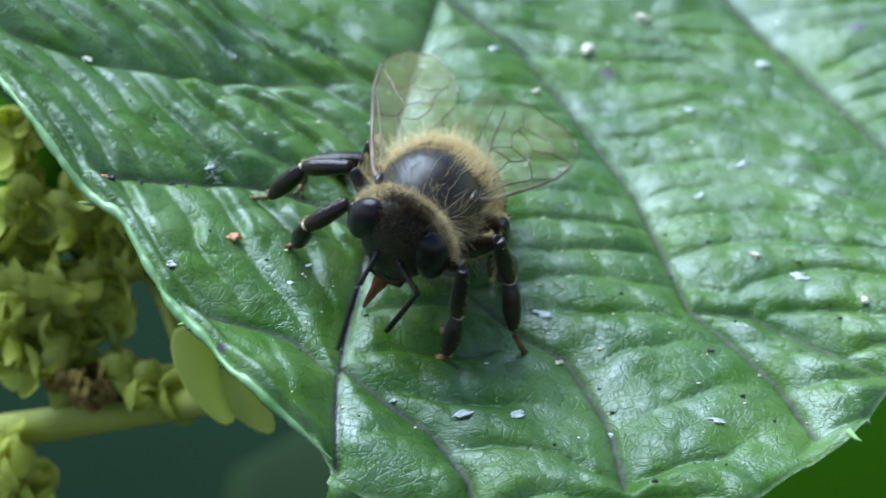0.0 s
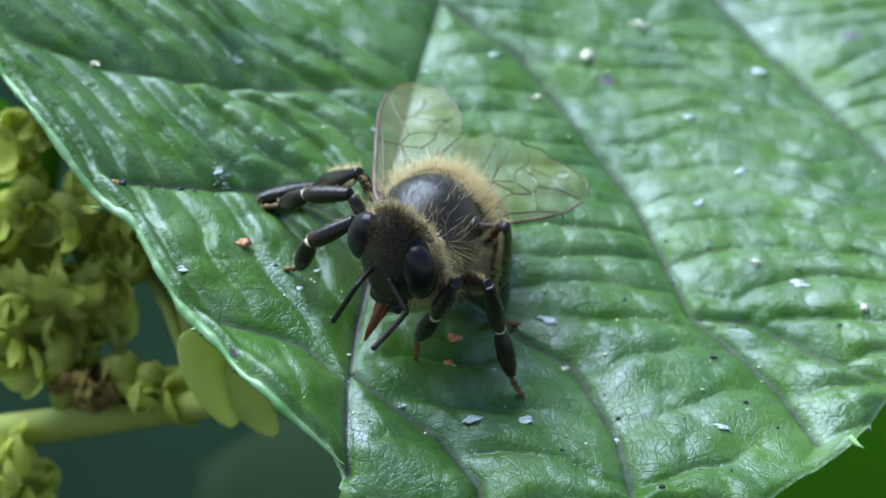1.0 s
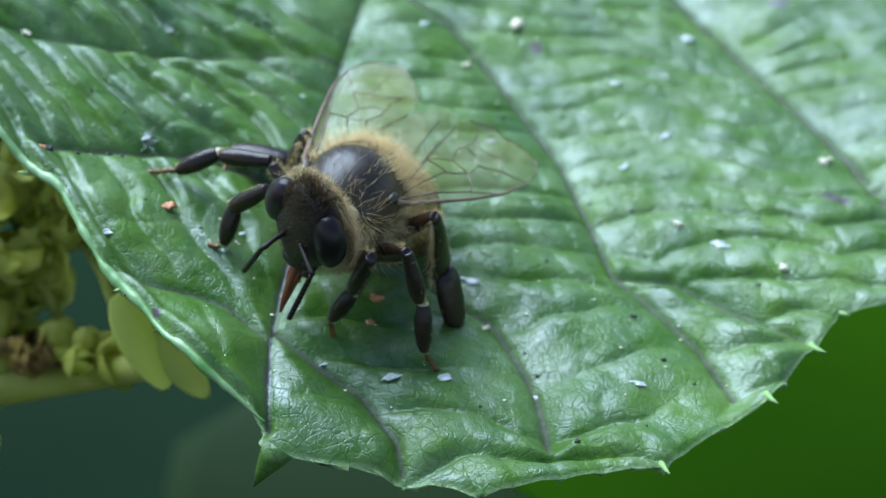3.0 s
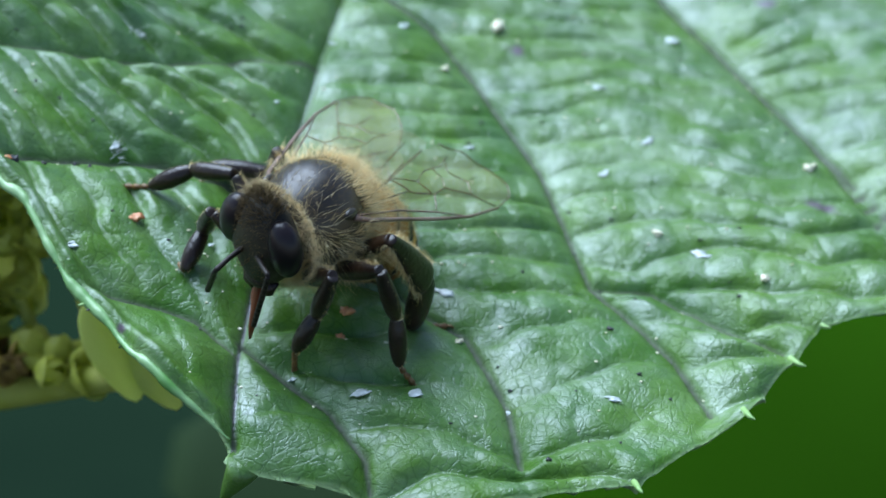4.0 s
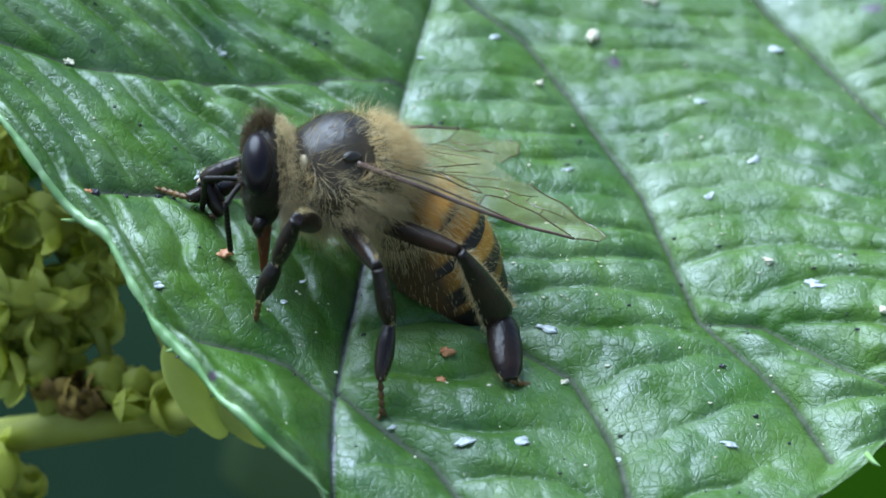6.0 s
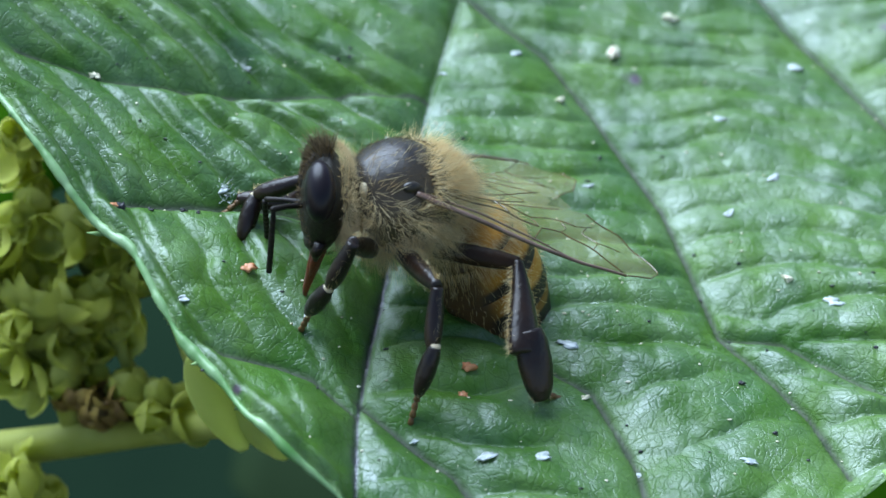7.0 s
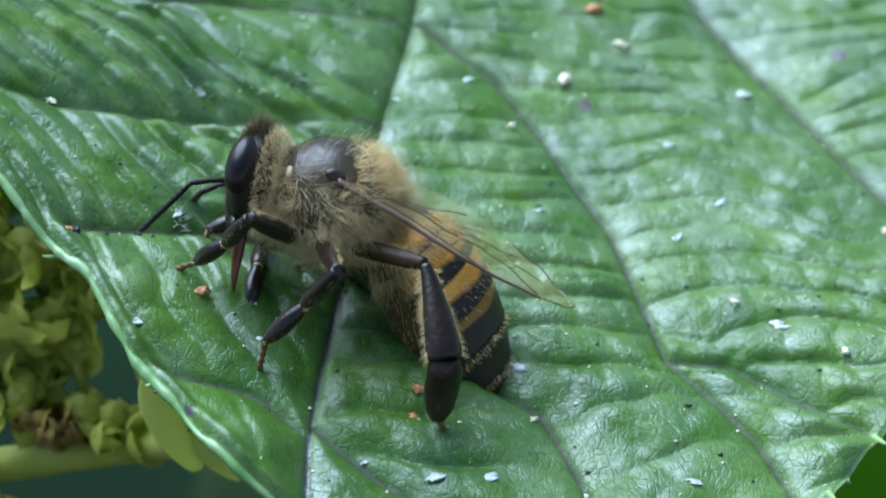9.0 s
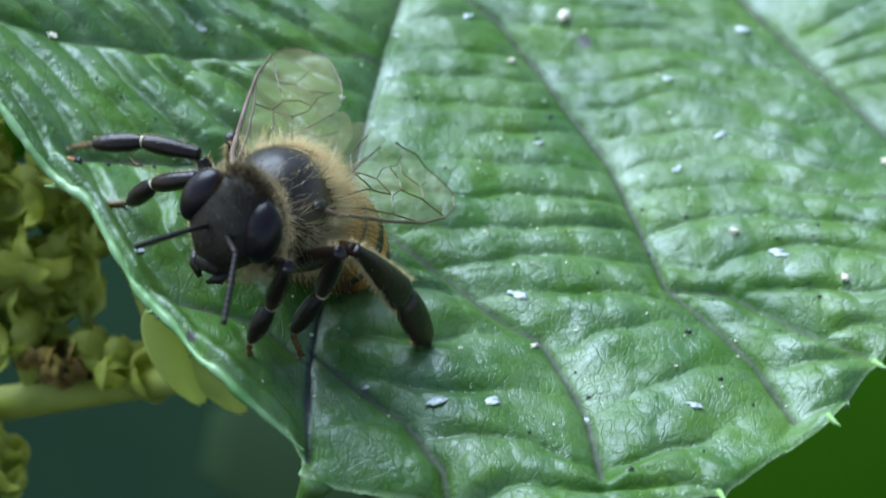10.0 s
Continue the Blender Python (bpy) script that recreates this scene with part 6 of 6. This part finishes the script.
    walk(PARTS['R3_tibia'], [
        (0, mm(-2.28, -2.85, 0.50, -73, 41, -167)), (0.5, mm(-1.44, -3.08, 0.86, -71, 41, -165)), (1, mm(-1.54, -3.15, 0.78, -48, 37, -131)), (1.5, mm(-1.83, -2.68, 1.00, -46, 46, -130)), (2, mm(-1.83, -2.57, 1.08, -48, 47, -133)), (2.5, mm(-1.68, -2.86, 0.92, -60, 48, -147)), (4, mm(-1.77, -2.80, 0.82, -63, 42, -152)), (4.2, mm(-1.66, -2.70, 0.93, -69, 33, -161)), (4.5, mm(-1.57, -2.64, 1.00, -62, 36, -151)), (4.7, mm(-1.51, -2.58, 1.05, -56, 42, -142)), (5, mm(-1.57, -2.62, 1.01, -66, 43, -157)), (5.5, mm(-1.41, -2.42, 1.16, -53, 64, -139)), (6, mm(-1.52, -2.55, 1.06, -84, 62, -175)), (7.5, mm(-1.50, -2.57, 1.05, -100, 70, 171)), (8, mm(-1.64, -2.65, 0.97, -109, 65, 159)), (8.5, mm(-1.80, -2.71, 0.88, -110, 64, 158)), (9, mm(-1.80, -2.71, 0.87, -108, 62, 158)), (9.2, mm(-1.93, -2.71, 0.82, -99, 53, 163)), (9.5, mm(-1.79, -2.68, 0.89, -96, 51, 165)), (9.7, mm(-2.00, -2.68, 0.81, -85, 39, 172)), (10, mm(-1.15, -2.91, 1.05, -74, 47, -167))])
    walk(PARTS['R3_metatarsus'], [
        (0, mm(-4.72, -3.42, -1.65, 30, 1, -70)), (0.5, mm(-3.84, -3.74, -1.30, -3, 10, -83)), (1, mm(-3.26, -5.15, -1.21, 42, 6, -58)), (1.5, mm(-3.29, -4.45, -1.36, 9, 6, -78)), (2, mm(-3.36, -4.23, -1.32, -42, 3, -102)), (2.5, mm(-3.53, -4.04, -1.55, -5, 4, -83)), (4, mm(-3.94, -3.96, -1.39, 40, -0, -65)), (4.2, mm(-4.27, -3.59, -0.88, 64, -8, -55)), (4.5, mm(-3.89, -3.94, -0.95, 60, 2, -41)), (4.7, mm(-3.45, -4.10, -1.14, 68, 0, -21)), (5, mm(-3.80, -3.57, -1.23, 62, 4, -35)), (5.5, mm(-2.50, -3.36, -1.81, 70, 3, -7)), (6, mm(-3.05, -2.68, -1.86, 70, -4, -18)), (7.5, mm(-2.60, -2.40, -2.05, 68, 3, -15)), (8, mm(-2.92, -2.15, -2.03, 68, 4, -15)), (8.5, mm(-3.15, -2.15, -2.08, 68, 5, -11)), (9, mm(-3.22, -2.14, -2.05, 69, 9, -6)), (9.2, mm(-3.81, -2.14, -1.83, 67, 12, -9)), (9.5, mm(-3.79, -2.15, -1.67, 65, 17, -14)), (9.7, mm(-4.53, -2.32, -1.27, 68, 30, -2)), (10, mm(-3.33, -3.41, -1.37, 35, 12, -60))])
    walk(PARTS['R3_tarsus'], [
        (0, mm(-3.88, -5.67, -1.69, 71, 25, 4)), (0.5, mm(-3.55, -6.09, -1.69, 71, 26, 5)), (1, mm(-2.00, -7.17, -1.45, -120, 28, 114)), (1.5, mm(-2.78, -6.79, -1.63, 119, 39, 68)), (2, mm(-3.85, -6.58, -1.43, 93, 39, 39)), (2.5, mm(-3.26, -6.42, -1.72, 78, 28, 19)), (4, mm(-2.91, -6.14, -1.37, 73, 28, 9)), (4.2, mm(-2.92, -5.54, -0.55, 61, 20, -20)), (4.5, mm(-2.09, -5.52, -1.03, 57, 23, -25)), (4.7, mm(-1.20, -4.95, -1.16, 67, 15, -7)), (5, mm(-1.83, -4.94, -1.39, 54, 23, -30)), (5.5, mm(-0.12, -3.64, -1.93, 71, 20, 7)), (6, mm(-0.77, -3.41, -1.71, 94, 42, 37)), (7.5, mm(-0.29, -3.03, -2.19, 68, 22, -2)), (8, mm(-0.61, -2.77, -2.19, 76, 33, 14)), (8.5, mm(-0.81, -2.60, -2.31, 72, 28, 6)), (9, mm(-0.86, -2.39, -2.42, 70, 25, 3)), (9.2, mm(-1.49, -2.52, -2.31, 67, 25, -6)), (9.5, mm(-1.56, -2.69, -2.37, -75, 13, 158)), (9.7, mm(-2.46, -2.39, -2.48, -71, 1, 174)), (10, mm(-2.15, -5.44, -1.88, 7, 0, -79))])
    walk(PARTS['scape_R'], [
        (0, mm(1.55, -0.35, -0.55, 0, 33, 1)), (0.5, mm(1.55, -0.35, -0.55, -25, 16, -44)), (1, mm(1.55, -0.35, -0.55, 13, -10, 18)), (1.5, mm(1.55, -0.35, -0.55, 9, -11, 11)), (2, mm(1.55, -0.35, -0.55, 14, -8, 19)), (2.5, mm(1.55, -0.35, -0.55, 12, -9, 14)), (4, mm(1.55, -0.35, -0.55, 5, 9, 6)), (4.2, mm(1.55, -0.35, -0.55, -44, 25, -74)), (4.5, mm(1.55, -0.35, -0.55, -37, 34, -56)), (4.7, mm(1.55, -0.35, -0.55, -64, -34, -51)), (5, mm(1.55, -0.35, -0.55, -31, -3, -30)), (5.5, mm(1.55, -0.35, -0.55, -47, 14, -76)), (6, mm(1.55, -0.35, -0.55, -15, -3, -12)), (7.5, mm(1.55, -0.35, -0.55, -33, 10, -42)), (8, mm(1.55, -0.35, -0.55, -9, 76, -11)), (8.5, mm(1.55, -0.35, -0.55, -34, 5, -42)), (9, mm(1.55, -0.35, -0.55, -7, 29, -9)), (9.2, mm(1.55, -0.35, -0.55, -49, -16, -60)), (9.5, mm(1.55, -0.35, -0.55, -66, 64, -88)), (9.7, mm(1.55, -0.35, -0.55, 5, -9, 4)), (10, mm(1.55, -0.35, -0.55, 3, -4, 2))])
    walk(PARTS['flagellum_R'], [
        (0, mm(2.73, -0.33, -1.30, 10, 63, 15)), (0.5, mm(2.49, -1.25, -0.92, -54, 62, -86)), (1, mm(2.81, 0.06, -0.33, -59, 67, -92)), (1.5, mm(2.85, -0.09, -0.30, -65, 62, -105)), (2, mm(2.81, 0.08, -0.36, -62, 64, -98)), (2.5, mm(2.84, -0.03, -0.33, -71, 67, -100)), (4, mm(2.86, -0.21, -0.75, -73, 53, -118)), (4.2, mm(1.88, -1.51, -1.13, -55, 44, -91)), (4.5, mm(2.17, -1.27, -1.31, -58, 42, -97)), (4.7, mm(2.25, -1.23, 0.19, -44, 27, -69)), (5, mm(2.73, -1.03, -0.48, -55, 33, -95)), (5.5, mm(1.86, -1.61, -0.86, -2, 72, -2)), (6, mm(2.83, -0.63, -0.48, -51, 29, -84)), (7.5, mm(2.53, -1.22, -0.79, -65, 52, -100)), (8, mm(1.86, -0.42, -1.81, -47, 18, -84)), (8.5, mm(2.53, -1.22, -0.67, -85, 69, -106)), (9, mm(2.70, -0.55, -1.20, -43, 10, -70)), (9.2, mm(2.19, -1.47, -0.17, 42, 13, 64)), (9.5, mm(1.57, -0.91, -1.70, 46, -10, 58)), (9.7, mm(2.87, -0.26, -0.35, -6, -1, -6)), (10, mm(2.89, -0.31, -0.46, -3, 5, -3))])
    walk(PARTS['scape_L'], [
        (0, mm(1.55, 0.35, -0.55, 33, 4, 62)), (0.5, mm(1.55, 0.35, -0.55, 34, 11, 71)), (1, mm(1.55, 0.35, -0.55, 31, 20, 73)), (1.5, mm(1.55, 0.35, -0.55, 28, 9, 53)), (2, mm(1.55, 0.35, -0.55, 34, 1, 79)), (2.5, mm(1.55, 0.35, -0.55, 34, 12, 69)), (4, mm(1.55, 0.35, -0.55, 42, -9, 65)), (4.2, mm(1.55, 0.35, -0.55, 43, 14, 73)), (4.5, mm(1.55, 0.35, -0.55, 38, 15, 57)), (4.7, mm(1.55, 0.35, -0.55, 51, -10, 70)), (5, mm(1.55, 0.35, -0.55, 35, 19, 47)), (5.5, mm(1.55, 0.35, -0.55, 40, 24, 60)), (6, mm(1.55, 0.35, -0.55, 41, 29, 59)), (7.5, mm(1.55, 0.35, -0.55, 33, -12, 29)), (8, mm(1.55, 0.35, -0.55, 31, 10, 39)), (8.5, mm(1.55, 0.35, -0.55, 41, 22, 63)), (9, mm(1.55, 0.35, -0.55, 21, 15, 27)), (9.2, mm(1.55, 0.35, -0.55, 31, -16, 22)), (9.5, mm(1.55, 0.35, -0.55, 42, -2, 55)), (9.7, mm(1.55, 0.35, -0.55, 40, -21, 24)), (10, mm(1.55, 0.35, -0.55, 44, -5, 46))])
    walk(PARTS['flagellum_L'], [
        (0, mm(2.18, 1.54, -0.65, -46, 75, -59)), (0.5, mm(1.99, 1.60, -0.80, -45, 66, -65)), (1, mm(1.92, 1.57, -1.01, 11, -10, 16)), (1.5, mm(2.35, 1.42, -0.77, -50, 68, -73)), (2, mm(1.81, 1.70, -0.55, -39, 71, -55)), (2.5, mm(2.02, 1.59, -0.84, -40, 75, -51)), (4, mm(2.11, 1.56, -0.35, -63, 75, -77)), (4.2, mm(1.93, 1.60, -0.88, -50, 54, -74)), (4.5, mm(2.27, 1.44, -0.90, -66, 72, -81)), (4.7, mm(1.98, 1.60, -0.29, -91, 72, -107)), (5, mm(2.43, 1.28, -0.99, 35, 45, 49)), (5.5, mm(2.18, 1.40, -1.11, -73, 74, -85)), (6, mm(2.16, 1.36, -1.21, -58, 42, -91)), (7.5, mm(2.71, 0.99, -0.27, -66, 74, -78)), (8, mm(2.58, 1.18, -0.79, -65, 59, -90)), (8.5, mm(2.12, 1.47, -1.05, -56, 51, -83)), (9, mm(2.72, 0.94, -0.91, -12, 51, -16)), (9.2, mm(2.76, 0.83, -0.16, 21, -1, 20)), (9.5, mm(2.34, 1.45, -0.51, 35, 58, 49)), (9.7, mm(2.69, 0.87, -0.07, 24, 18, 29)), (10, mm(2.47, 1.32, -0.44, 29, 36, 39))])
    walk(PARTS['proboscis'], [
        (0, mm(1.00, 0.00, -1.85, -41, 78, -46)), (0.5, mm(1.00, 0.00, -1.85, -35, 68, -41)), (1, mm(1.00, 0.00, -1.85, -40, 72, -48)), (1.5, mm(1.00, 0.00, -1.85, -59, 69, -71)), (2, mm(1.00, 0.00, -1.85, -62, 69, -75)), (2.5, mm(1.00, 0.00, -1.85, -0, 71, -0)), (4, mm(1.00, 0.00, -1.85, 3, 74, 4)), (4.2, mm(1.00, 0.00, -1.85, -28, 70, -31)), (4.5, mm(1.00, 0.00, -1.85, -77, 75, -84)), (4.7, mm(1.00, 0.00, -1.85, -68, 47, -79)), (5, mm(1.00, 0.00, -1.85, -90, 72, -97)), (5.5, mm(1.00, 0.00, -1.85, 106, 83, 109)), (6, mm(1.00, 0.00, -1.85, -76, 62, -87)), (7.5, mm(1.00, 0.00, -1.85, -54, 62, -60)), (8, mm(1.00, 0.00, -1.85, -82, 76, -88)), (8.5, mm(1.00, 0.00, -1.85, 177, 83, 177)), (9, mm(1.00, 0.00, -1.85, -162, 85, -164)), (9.2, mm(1.00, 0.00, -1.85, 46, 36, 50)), (9.5, mm(1.00, 0.00, -1.85, 180, 33, 180)), (9.7, mm(1.00, 0.00, -1.85, 180, 31, 180)), (10, mm(1.00, 0.00, -1.85, 180, 29, 180))])


motions()
